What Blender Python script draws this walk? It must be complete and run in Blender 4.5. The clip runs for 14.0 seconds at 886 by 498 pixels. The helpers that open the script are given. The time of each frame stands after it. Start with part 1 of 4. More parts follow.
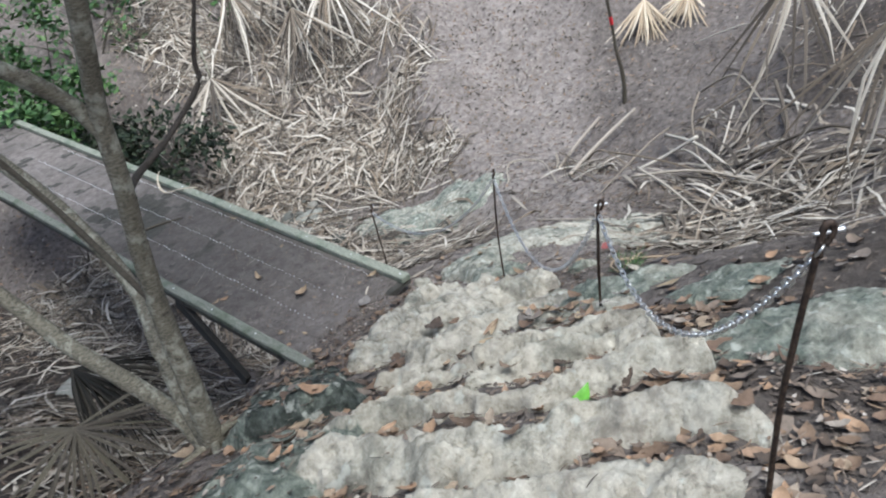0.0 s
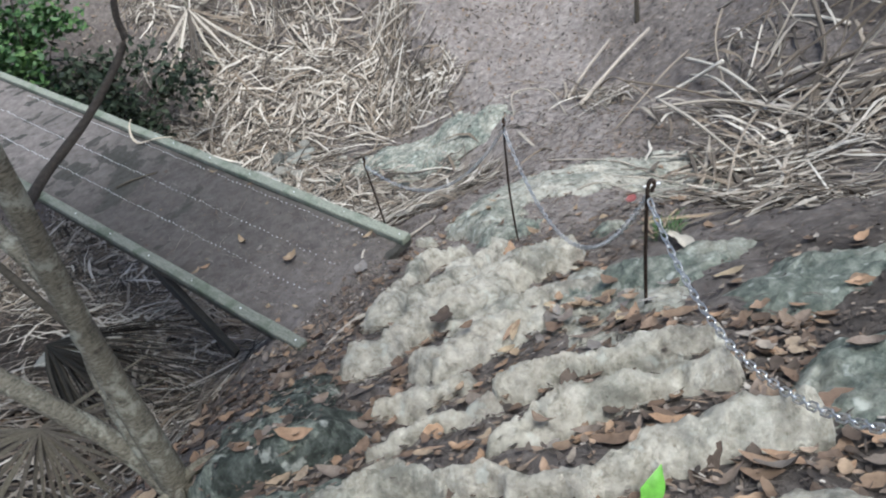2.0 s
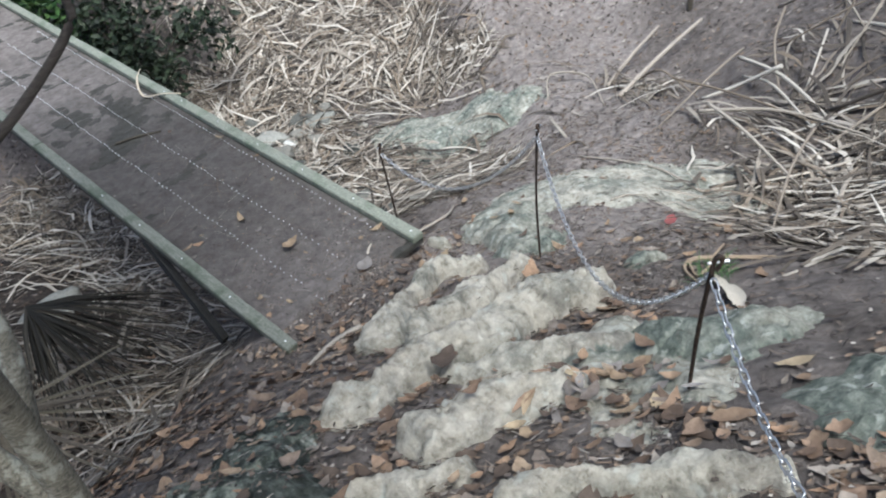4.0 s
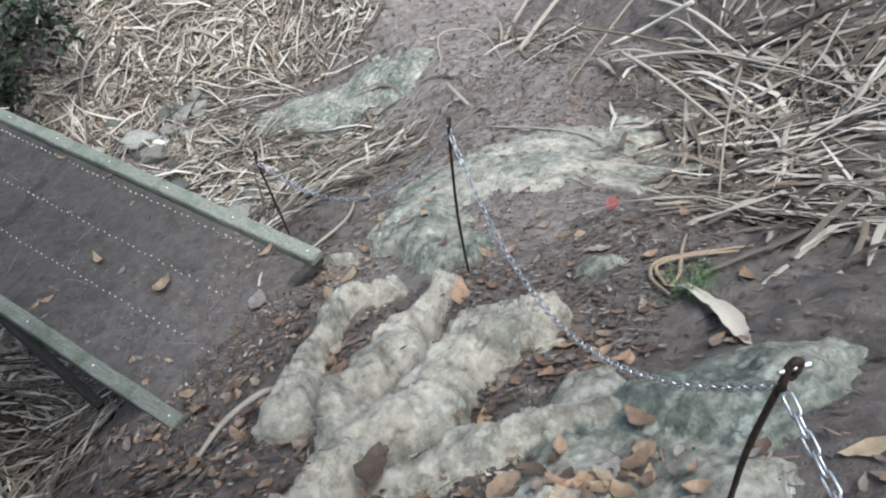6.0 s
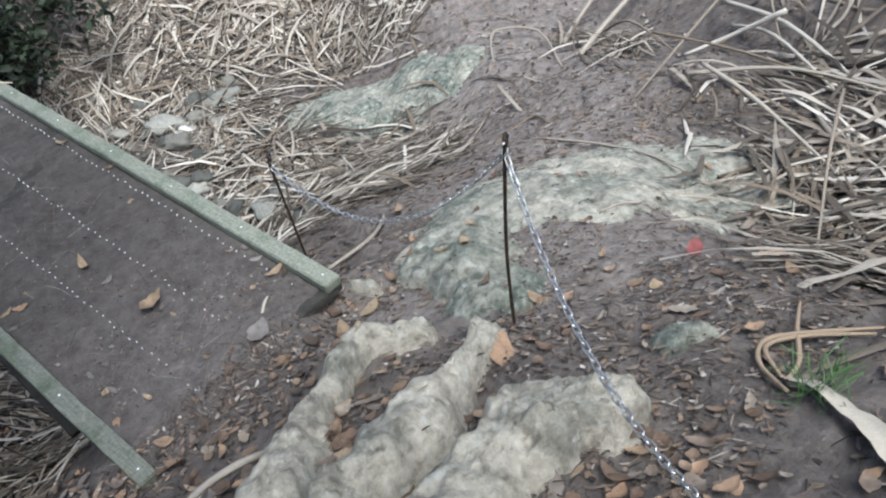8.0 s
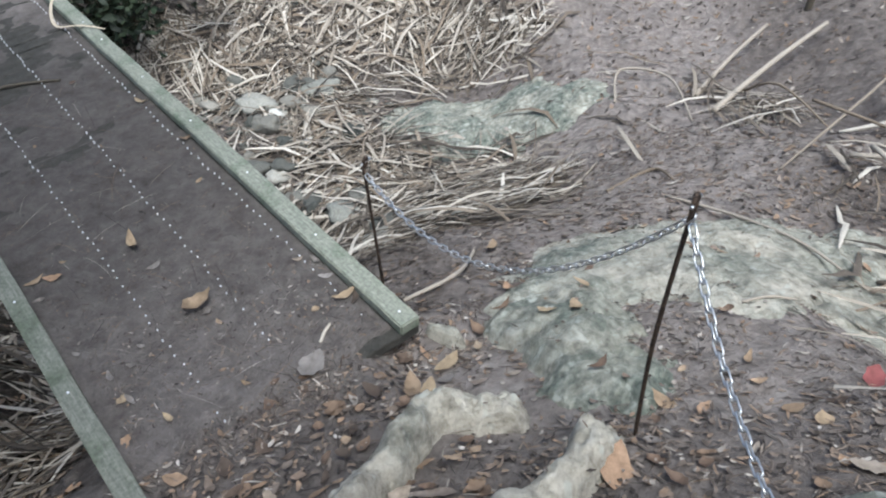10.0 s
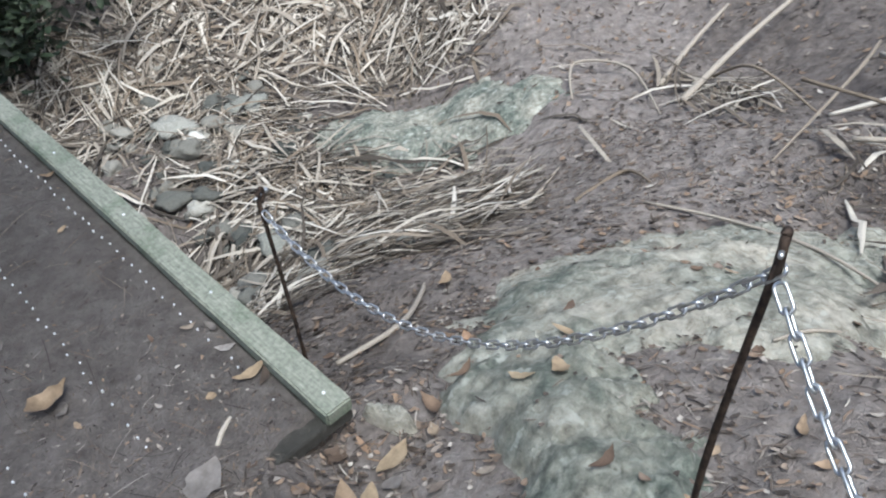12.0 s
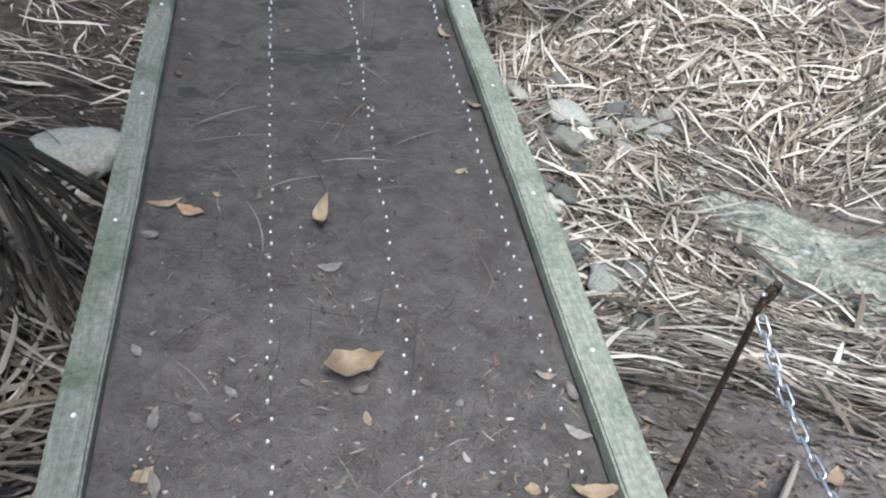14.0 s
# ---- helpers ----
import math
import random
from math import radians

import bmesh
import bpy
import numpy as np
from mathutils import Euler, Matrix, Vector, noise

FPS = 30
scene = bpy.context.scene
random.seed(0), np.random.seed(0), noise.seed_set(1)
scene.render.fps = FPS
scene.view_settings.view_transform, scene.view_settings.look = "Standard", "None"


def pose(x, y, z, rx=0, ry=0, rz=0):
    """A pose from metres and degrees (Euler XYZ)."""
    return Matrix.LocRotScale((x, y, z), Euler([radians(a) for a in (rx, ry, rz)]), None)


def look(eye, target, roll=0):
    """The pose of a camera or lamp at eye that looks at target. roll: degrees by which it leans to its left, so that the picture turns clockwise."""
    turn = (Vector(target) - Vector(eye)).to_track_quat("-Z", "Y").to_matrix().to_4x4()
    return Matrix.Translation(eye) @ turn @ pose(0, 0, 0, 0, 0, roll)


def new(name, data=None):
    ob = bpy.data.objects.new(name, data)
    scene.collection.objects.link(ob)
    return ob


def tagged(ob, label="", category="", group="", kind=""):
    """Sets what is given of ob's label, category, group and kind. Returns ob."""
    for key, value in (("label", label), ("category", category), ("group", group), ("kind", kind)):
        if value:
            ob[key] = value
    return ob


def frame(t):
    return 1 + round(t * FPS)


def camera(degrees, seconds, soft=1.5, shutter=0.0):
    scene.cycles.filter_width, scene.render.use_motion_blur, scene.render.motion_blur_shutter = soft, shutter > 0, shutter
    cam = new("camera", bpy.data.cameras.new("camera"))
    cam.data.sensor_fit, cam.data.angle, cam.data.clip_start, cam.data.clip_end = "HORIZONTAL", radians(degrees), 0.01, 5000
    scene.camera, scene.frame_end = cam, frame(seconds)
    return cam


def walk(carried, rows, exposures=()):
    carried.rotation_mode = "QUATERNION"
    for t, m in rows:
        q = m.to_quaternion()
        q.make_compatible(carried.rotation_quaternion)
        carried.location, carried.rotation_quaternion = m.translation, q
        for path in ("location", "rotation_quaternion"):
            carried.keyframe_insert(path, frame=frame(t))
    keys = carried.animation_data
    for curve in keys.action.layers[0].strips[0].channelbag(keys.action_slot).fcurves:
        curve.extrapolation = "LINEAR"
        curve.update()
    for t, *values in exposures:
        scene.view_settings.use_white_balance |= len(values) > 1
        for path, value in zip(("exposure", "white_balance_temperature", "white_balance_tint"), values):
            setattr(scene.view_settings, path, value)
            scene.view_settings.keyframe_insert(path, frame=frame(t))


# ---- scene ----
cam = camera(57.1, 14.0, 2.1)
PATH = [
    (0, (-3.031, -3.697, 3.105), (-1.884, -2.443, 2.052), -10.4),
    (0.5, (-2.916, -3.519, 3.096), (-1.697, -2.396, 1.976), -10.4),
    (1, (-2.827, -3.422, 3.048), (-1.679, -2.286, 1.87), -10.7),
    (1.5, (-2.685, -3.33, 2.975), (-1.563, -2.152, 1.812), -10.2),
    (2, (-2.575, -3.234, 2.96), (-1.531, -2.032, 1.75), -13.1),
    (2.5, (-2.481, -3.146, 2.894), (-1.513, -1.908, 1.657), -8.6),
    (4.8, (-1.98, -2.656, 2.839), (-0.999, -1.508, 1.527), -10.1),
    (5, (-1.913, -2.578, 2.754), (-0.893, -1.478, 1.431), -9.9),
    (5.5, (-1.811, -2.448, 2.658), (-0.769, -1.489, 1.245), -11.2),
    (6, (-1.693, -2.369, 2.59), (-0.643, -1.379, 1.206), -11.2),
    (6.5, (-1.554, -2.294, 2.504), (-0.476, -1.289, 1.153), -9.4),
    (7, (-1.435, -2.195, 2.421), (-0.394, -1.175, 1.051), -12.2),
    (7.5, (-1.351, -2.068, 2.319), (-0.316, -1.095, 0.912), -10.2),
    (8, (-1.295, -1.987, 2.257), (-0.298, -0.931, 0.882), -9.4),
    (8.5, (-1.186, -1.873, 2.091), (-0.121, -0.714, 0.857), -5.0),
    (8.7, (-1.169, -1.843, 2.111), (-0.216, -0.671, 0.801), -4.9),
    (10.8, (-0.973, -1.41, 1.827), (-0.049, -0.24, 0.494), -1.2),
    (11, (-0.93, -1.402, 1.812), (-0.018, -0.236, 0.466), -2.3),
    (11.5, (-0.801, -1.308, 1.791), (0.071, -0.06, 0.494), -4.9),
    (12, (-0.667, -1.118, 1.564), (0.34, 0.011, 0.256), -3.6),
    (12.5, (-0.683, -0.999, 1.561), (0.276, 0.187, 0.268), 0.6),
    (13, (-0.672, -0.833, 1.475), (-0.008, 0.498, 0.138), 7.5),
    (13.5, (-0.662, -0.606, 1.265), (-0.084, 0.831, 0.0), 7.5),
    (14, (-0.717, -0.451, 1.199), (-0.272, 1.0, -0.104), 12.3),
]
walk(cam, [(t, look(eye, target, roll)) for t, eye, target, roll in PATH], [(0.0, 0.91, 5800, 5), (5.0, 0.98, 5800, 5), (11.0, 0.95, 5800, 5), (13.0, 1.05, 5800, 5), (14.0, 1.27, 5800, 5)])

# ---- light: shade under an overcast sky ----
world = bpy.data.worlds.new("sky")
scene.world = world
world.use_nodes = True
wn = world.node_tree
sky = wn.nodes.new("ShaderNodeTexSky")
sky.sky_type, sky.sun_disc = "NISHITA", False
sky.sun_elevation, sky.sun_rotation, sky.air_density, sky.dust_density = radians(58), radians(200), 1.0, 4.0
wn.links.new(sky.outputs[0], wn.nodes["Background"].inputs[0])
wn.nodes["Background"].inputs[1].default_value = 0.1
sun_data = bpy.data.lights.new("sun", "SUN")
sun_data.energy, sun_data.angle, sun_data.color = 2.3, radians(30), (1.0, 0.96, 0.9)
sun = new("sun", sun_data)
sun.matrix_world = look((-1.5, -3.5, 12), (0, 0, 0))


# ---- materials ----
def ramp(nt, stops, fac):
    node = nt.nodes.new("ShaderNodeValToRGB")
    while len(node.color_ramp.elements) < len(stops):
        node.color_ramp.elements.new(0.5)
    for e, (at, c) in zip(node.color_ramp.elements, stops):
        e.position, e.color = at, (*c, 1)
    nt.links.new(fac, node.inputs[0])
    return node.outputs[0]


def fine(nt, scale, detail=6, rough=0.6, stretch=None):
    co = nt.nodes.new("ShaderNodeTexCoord").outputs["Object"]
    if stretch:
        mp = nt.nodes.new("ShaderNodeMapping")
        mp.inputs["Scale"].default_value = stretch
        nt.links.new(co, mp.inputs[0])
        co = mp.outputs[0]
    n = nt.nodes.new("ShaderNodeTexNoise")
    n.inputs["Scale"].default_value, n.inputs["Detail"].default_value, n.inputs["Roughness"].default_value = scale, detail, rough
    nt.links.new(co, n.inputs["Vector"])
    return n.outputs["Fac"]


def blend(nt, a, b, fac, mode="MIX"):
    m = nt.nodes.new("ShaderNodeMix")
    m.data_type, m.blend_type = "RGBA", mode
    for sock, v in ((m.inputs[6], a), (m.inputs[7], b), (m.inputs[0], fac)):
        if isinstance(v, tuple):
            sock.default_value = (*v, 1)
        elif isinstance(v, float):
            sock.default_value = v
        else:
            nt.links.new(v, sock)
    return m.outputs[2]


def math_node(nt, op, a, b=0.0, clamp=False):
    m = nt.nodes.new("ShaderNodeMath")
    m.operation, m.use_clamp = op, clamp
    for sock, v in zip(m.inputs, (a, b)):
        if isinstance(v, float):
            sock.default_value = v
        else:
            nt.links.new(v, sock)
    return m.outputs[0]


def finish(nt, colour, rough, bumps=(), metal=0.0):
    p = nt.nodes["Principled BSDF"]
    if isinstance(colour, tuple):
        p.inputs["Base Color"].default_value = (*colour, 1)
    else:
        nt.links.new(colour, p.inputs["Base Color"])
    p.inputs["Roughness"].default_value, p.inputs["Metallic"].default_value = rough, metal
    p.inputs["Specular IOR Level"].default_value = 0.3
    last = None
    for height, strength, dist in bumps:
        b = nt.nodes.new("ShaderNodeBump")
        b.inputs["Strength"].default_value, b.inputs["Distance"].default_value = strength, dist
        nt.links.new(height, b.inputs["Height"])
        if last:
            nt.links.new(last, b.inputs["Normal"])
        last = b.outputs[0]
    if last:
        nt.links.new(last, p.inputs["Normal"])


def material(name):
    m = bpy.data.materials.new(name)
    m.use_nodes = True
    return m, m.node_tree


def soil_material(name, dark, mid, pale, trodden=False):
    m, nt = material(name)
    a, b, c = fine(nt, 1.3, 4), fine(nt, 14, 8, 0.7), fine(nt, 90, 4, 0.7)
    col = ramp(nt, [(0.3, dark), (0.5, mid), (0.72, pale)], b)
    col = blend(nt, col, ramp(nt, [(0.35, tuple(v * 0.8 for v in mid)), (0.65, tuple(v * 1.15 for v in mid))], a), 0.45)
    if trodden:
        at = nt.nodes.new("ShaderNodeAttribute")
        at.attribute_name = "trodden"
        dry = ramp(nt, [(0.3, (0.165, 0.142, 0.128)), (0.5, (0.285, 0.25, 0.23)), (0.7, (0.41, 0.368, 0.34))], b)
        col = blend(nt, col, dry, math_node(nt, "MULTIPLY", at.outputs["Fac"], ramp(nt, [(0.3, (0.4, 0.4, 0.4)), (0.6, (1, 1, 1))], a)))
        # dark earth, and shade under plants put into the soil colour
        shade_mask = nt.nodes.new("ShaderNodeAttribute")
        shade_mask.attribute_name = "dark_soil_shade"
        shaded_dark_earth = ramp(nt, [(0.3, (0.014, 0.011, 0.009)), (0.5, (0.042, 0.033, 0.027)), (0.7, (0.1, 0.08, 0.066))], b)
        col = blend(nt, col, shaded_dark_earth, shade_mask.outputs["Fac"])
    specks = ramp(nt, [(0.62, (0, 0, 0)), (0.7, (1, 1, 1))], c)
    col = blend(nt, col, tuple(v * 1.9 for v in mid), math_node(nt, "MULTIPLY", specks, 0.45))
    finish(nt, col, 0.95, [(b, 0.9, 0.05), (c, 0.9, 0.014)])
    return m


def rock_material():
    m, nt = material("rock")
    a, b, c = fine(nt, 3.5, 6, 0.65), fine(nt, 22, 8, 0.7), fine(nt, 110, 4, 0.7)
    at = nt.nodes.new("ShaderNodeAttribute")
    at.attribute_name = "moss"
    tan = ramp(nt, [(0.3, (0.22, 0.198, 0.162)), (0.45, (0.47, 0.437, 0.362)), (0.7, (0.71, 0.68, 0.595))], b)
    tan = blend(nt, tan, (0.24, 0.21, 0.18), ramp(nt, [(0.5, (0, 0, 0)), (0.64, (0.75, 0.75, 0.75))], fine(nt, 7, 7, 0.7)))
    green = ramp(nt, [(0.3, (0.06, 0.074, 0.062)), (0.48, (0.155, 0.178, 0.15)), (0.68, (0.35, 0.37, 0.315))], b)
    f = math_node(nt, "ADD", at.outputs["Fac"], math_node(nt, "MULTIPLY", math_node(nt, "SUBTRACT", a, 0.5), 2.6), True)
    col = blend(nt, tan, green, f)
    thick = ramp(nt, [(0.48, (0, 0, 0)), (0.56, (1, 1, 1))], math_node(nt, "MULTIPLY", at.outputs["Fac"], math_node(nt, "ADD", a, -0.2)))
    col = blend(nt, col, ramp(nt, [(0.35, (0.018, 0.022, 0.018)), (0.5, (0.06, 0.07, 0.06)), (0.7, (0.17, 0.19, 0.17))], b), thick)
    spots = fine(nt, 16, 3, 0.5)
    col = blend(nt, col, (0.62, 0.64, 0.58), math_node(nt, "MULTIPLY", ramp(nt, [(0.61, (0, 0, 0)), (0.69, (1, 1, 1))], spots), 0.6))
    col = blend(nt, col, (0.1, 0.09, 0.08), ramp(nt, [(0.25, (0.8, 0.8, 0.8)), (0.37, (0, 0, 0))], fine(nt, 9, 6, 0.7)))
    finish(nt, col, 0.9, [(a, 0.4, 0.04), (b, 0.9, 0.035), (c, 0.8, 0.01)])
    return m


def pick_material(name, stops, rough=0.85, stretch=None, scale=30, relief=0.004):
    """A colour chosen anew for every piece, with streaks."""
    m, nt = material(name)
    info, geo = nt.nodes.new("ShaderNodeObjectInfo"), nt.nodes.new("ShaderNodeNewGeometry")
    r = math_node(nt, "FRACT", math_node(nt, "ADD", info.outputs["Random"], geo.outputs["Random Per Island"]))
    col = ramp(nt, stops, r)
    n = fine(nt, scale, 6, 0.65, stretch)
    col = blend(nt, col, ramp(nt, [(0.3, (0.5, 0.48, 0.45)), (0.7, (1.25, 1.25, 1.25))], n), 0.8, "MULTIPLY")
    finish(nt, col, rough, [(n, 0.5, relief)])
    return m


def bark_material():
    m, nt = material("tree bark")
    streak, patch, spot = fine(nt, 9, 7, 0.65, (6, 6, 22)), fine(nt, 11, 7, 0.7), fine(nt, 45, 5, 0.7)
    col = ramp(nt, [(0.35, (0.085, 0.078, 0.058)), (0.5, (0.18, 0.165, 0.125)), (0.68, (0.27, 0.25, 0.2))], streak)
    col = blend(nt, col, (0.4, 0.4, 0.33), math_node(nt, "MULTIPLY", ramp(nt, [(0.52, (0, 0, 0)), (0.6, (1, 1, 1))], patch), 0.75))
    col = blend(nt, col, (0.06, 0.055, 0.042), math_node(nt, "MULTIPLY", ramp(nt, [(0.34, (1, 1, 1)), (0.44, (0, 0, 0))], spot), 0.7))
    finish(nt, col, 0.92, [(streak, 0.8, 0.01), (spot, 0.7, 0.006)])
    return m


def timber_material(name, low, high, dirt, dirt_at):
    m, nt = material(name)
    grain, patch, grit = fine(nt, 18, 8, 0.6, (9, 0.7, 9)), fine(nt, 4, 6, 0.65), fine(nt, 70, 5, 0.7)
    col = ramp(nt, [(0.3, low), (0.7, high)], grain)
    col = blend(nt, col, dirt, ramp(nt, [(dirt_at, (0, 0, 0)), (dirt_at + 0.14, (1, 1, 1))], patch))
    col = blend(nt, col, ramp(nt, [(0.35, (0.55, 0.55, 0.55)), (0.65, (1.2, 1.2, 1.2))], grit), 0.7, "MULTIPLY")
    finish(nt, col, 0.9, [(grain, 0.4, 0.004), (grit, 0.6, 0.004)])
    return m


SOIL = soil_material("soil", (0.04, 0.034, 0.031), (0.168, 0.145, 0.132), (0.34, 0.302, 0.276), True)
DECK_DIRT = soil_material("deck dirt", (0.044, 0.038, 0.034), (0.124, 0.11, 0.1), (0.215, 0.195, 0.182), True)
ROCK = rock_material()
PALM = pick_material("dry palm leaf", [(0, (0.05, 0.042, 0.035)), (0.3, (0.13, 0.11, 0.09)), (0.48, (0.22, 0.175, 0.13)), (0.68, (0.32, 0.285, 0.24)), (0.88, (0.47, 0.43, 0.37)), (1, (0.66, 0.62, 0.55))], 0.8, (2, 30, 30))
# near-black copy of the dry palm leaf, with shade put into its colour
PALM_SHADED = pick_material("shaded palm leaf", [(0, (0.01, 0.0095, 0.008)), (0.7, (0.022, 0.02, 0.016)), (1, (0.06, 0.054, 0.042))], 0.95, (2, 30, 30))
PALE = pick_material("pale sheath", [(0, (0.55, 0.5, 0.42)), (1, (0.66, 0.61, 0.53))], 0.8, (2, 30, 30))
BROWN_STRIP = pick_material("brown palm strip", [(0, (0.2, 0.15, 0.105)), (1, (0.36, 0.28, 0.2))], 0.8, (2, 30, 30))
PALM_TAN = pick_material("tan palm leaf", [(0, (0.36, 0.27, 0.18)), (0.6, (0.52, 0.44, 0.33)), (1, (0.66, 0.59, 0.48))], 0.8, (2, 30, 30))
LEAF = pick_material("fallen leaf", [(0, (0.07, 0.054, 0.043)), (0.25, (0.14, 0.095, 0.068)), (0.5, (0.2, 0.14, 0.095)), (0.62, (0.16, 0.14, 0.125)), (0.78, (0.31, 0.2, 0.125)), (0.9, (0.29, 0.225, 0.16)), (1, (0.26, 0.235, 0.21))], 0.7, None, 40, 0.003)
DEBRIS = pick_material("leaf crumbs", [(0, (0.035, 0.029, 0.026)), (0.35, (0.1, 0.082, 0.07)), (0.6, (0.17, 0.135, 0.11)), (0.8, (0.27, 0.19, 0.13)), (0.92, (0.3, 0.27, 0.24)), (1, (0.48, 0.44, 0.39))], 0.85)
YELLOW = pick_material("yellow leaf", [(0, (0.23, 0.165, 0.11)), (0.6, (0.31, 0.235, 0.155)), (1, (0.38, 0.31, 0.205))], 0.7)
GREY_LEAF = pick_material("grey dead leaf", [(0, (0.14, 0.125, 0.115)), (0.6, (0.22, 0.2, 0.185)), (1, (0.3, 0.28, 0.265))], 0.8)
RED = pick_material("red leaf", [(0, (0.19, 0.06, 0.058)), (1, (0.22, 0.07, 0.068))], 0.75)
GREEN = pick_material("green leaf", [(0, (0.03, 0.075, 0.025)), (0.6, (0.06, 0.13, 0.04)), (1, (0.12, 0.21, 0.07))], 0.5)
# near-black leaves whose colour stands for shade in the hollow
SHADE_GREEN = pick_material("leaf darkened for shade", [(0, (0.008, 0.014, 0.008)), (0.7, (0.018, 0.03, 0.014)), (1, (0.04, 0.055, 0.03))], 0.6)
LIME = pick_material("lime leaf", [(0, (0.11, 0.3, 0.03)), (1, (0.14, 0.36, 0.05))], 0.5)
STONE = pick_material("river stone", [(0, (0.06, 0.065, 0.06)), (0.4, (0.15, 0.15, 0.135)), (0.75, (0.25, 0.24, 0.21)), (0.92, (0.38, 0.37, 0.33)), (1, (0.6, 0.6, 0.56))], 0.85, None, 14, 0.01)
CHALK = pick_material("pale stone", [(0, (0.24, 0.245, 0.22)), (1, (0.33, 0.33, 0.3))], 0.9, None, 10, 0.012)
BARK = bark_material()
ROOT = pick_material("bare root", [(0, (0.36, 0.32, 0.27)), (1, (0.42, 0.38, 0.33))], 0.85, (2, 30, 30))
BARK_DARK = pick_material("dark bark", [(0, (0.07, 0.06, 0.05)), (1, (0.11, 0.1, 0.075))], 0.9, (6, 6, 25), 8, 0.008)
KERB = timber_material("weathered timber", (0.175, 0.19, 0.15), (0.31, 0.32, 0.265), (0.15, 0.178, 0.13), 0.5)
# the left rail is drawn darker than the right one
KERB_DARKER = timber_material("darker kerb timber", (0.125, 0.133, 0.108), (0.23, 0.237, 0.2), (0.1, 0.118, 0.085), 0.5)
BOARD = soil_material("dirty deck board", (0.036, 0.035, 0.03), (0.082, 0.078, 0.068), (0.132, 0.127, 0.112))
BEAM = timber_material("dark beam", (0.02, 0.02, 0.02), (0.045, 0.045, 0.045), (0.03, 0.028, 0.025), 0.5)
m_, nt_ = material("rusty steel")
finish(nt_, ramp(nt_, [(0.35, (0.025, 0.02, 0.018)), (0.65, (0.085, 0.06, 0.045))], fine(nt_, 60)), 0.65, [(fine(nt_, 200), 0.5, 0.002)], 0.5)
RUST = m_
m_, nt_ = material("galvanised steel")
finish(nt_, ramp(nt_, [(0.3, (0.45, 0.46, 0.47)), (0.7, (0.72, 0.73, 0.74))], fine(nt_, 120)), 0.32, (), 0.9)
ZINC = m_
m_, nt_ = material("bright nail steel")
finish(nt_, (0.86, 0.87, 0.88), 0.45, (), 0.35)
NAIL_STEEL = m_
m_, nt_ = material("red paint")
finish(nt_, (0.5, 0.02, 0.03), 0.5)
RED_PAINT = m_


# ---- shape of the ground ----
def rnd2(ix, iy, seed):
    h = np.sin(ix * 127.1 + iy * 311.7 + seed * 74.7) * 43758.5453
    return h - np.floor(h)


def value_noise(x, y, seed=0):
    ix, iy = np.floor(x), np.floor(y)
    fx, fy = x - ix, y - iy
    fx, fy = fx * fx * (3 - 2 * fx), fy * fy * (3 - 2 * fy)
    a, b = rnd2(ix, iy, seed), rnd2(ix + 1, iy, seed)
    c, d = rnd2(ix, iy + 1, seed), rnd2(ix + 1, iy + 1, seed)
    return (a * (1 - fx) + b * fx) * (1 - fy) + (c * (1 - fx) + d * fx) * fy - 0.5


def fbm(x, y, scale, octaves=4, seed=0):
    return sum(value_noise(x * scale * 2 ** i, y * scale * 2 ** i, seed + i) / 2 ** i for i in range(octaves))


def smooth(a):
    a = np.clip(a, 0, 1)
    return a * a * (3 - 2 * a)


# height down the slope, on the hill's side and on the path's side
KR = (-30, -9, -4.7, -3.9, -3.3, -2.5, -1.75, -1.15, -0.9, -0.5, 0, 0.4, 0.9, 1.6, 2.4, 3.2, 4.2, 5.2, 7, 12, 40, 80)
KZ = (9, 3.0, 1.85, 1.75, 1.62, 1.2, 0.74, 0.4, 0.27, 0.05, -0.1, -0.3, -0.56, -0.97, -1.5, -1.85, -2.0, -2.05, -1.3, 1.5, 12, 16)
KP = (9, 3.0, 1.85, 1.75, 1.62, 1.12, 0.42, -0.02, -0.15, -0.36, -0.5, -0.57, -0.65, -0.8, -1.15, -1.4, -1.5, -1.35, -0.7, 1.8, 12, 16)


def slope_rq(x, y):
    return 0.472 * x + 0.882 * y, 0.882 * x - 0.472 * y


def base(x, y):
    r, q = slope_rq(x, y)
    k = smooth((q - 1.05) / 1.1)
    z = sum(np.interp(r + o, KR, KZ) * (1 - k) + np.interp(r + o, KR, KP) * k for o in (-0.3, -0.15, 0, 0.15, 0.3)) / 5
    u, v = (x + 0.3) * 0.8 + (y - 2.3) * 0.6, -(x + 0.3) * 0.6 + (y - 2.3) * 0.8
    z = z - 0.9 * np.exp(-(v / 1.0) ** 2) / (1 + np.exp(np.clip((u - 1.4) / 0.3, -50, 50)))
    z = z + 0.35 * np.maximum(q - 3.2, 0)
    k = smooth(1 - np.maximum(np.abs(x + 0.5) - 0.6, 0) / 0.35) * smooth(1 - np.maximum(np.maximum(y - 0.02, -0.37 - y), 0) / 0.3)
    return z * (1 - k) + k * (-0.034 + 0.028 * x - 0.1 * smooth((x + 0.27) / 0.2) + np.maximum(-y - 0.1, 0) * 0.35)


def landing(x, y):
    return smooth(1 - np.maximum(np.abs(x + 0.5) - 0.6, 0) / 0.35) * smooth(1 - np.maximum(np.maximum(y - 0.02, -0.37 - y), 0) / 0.3)


def soil_height(x, y):
    return base(x, y) + (fbm(x, y, 1.6, 3, 3) * 0.09 + fbm(x, y, 9, 4, 7) * 0.045) * (1 - 0.75 * landing(x, y))


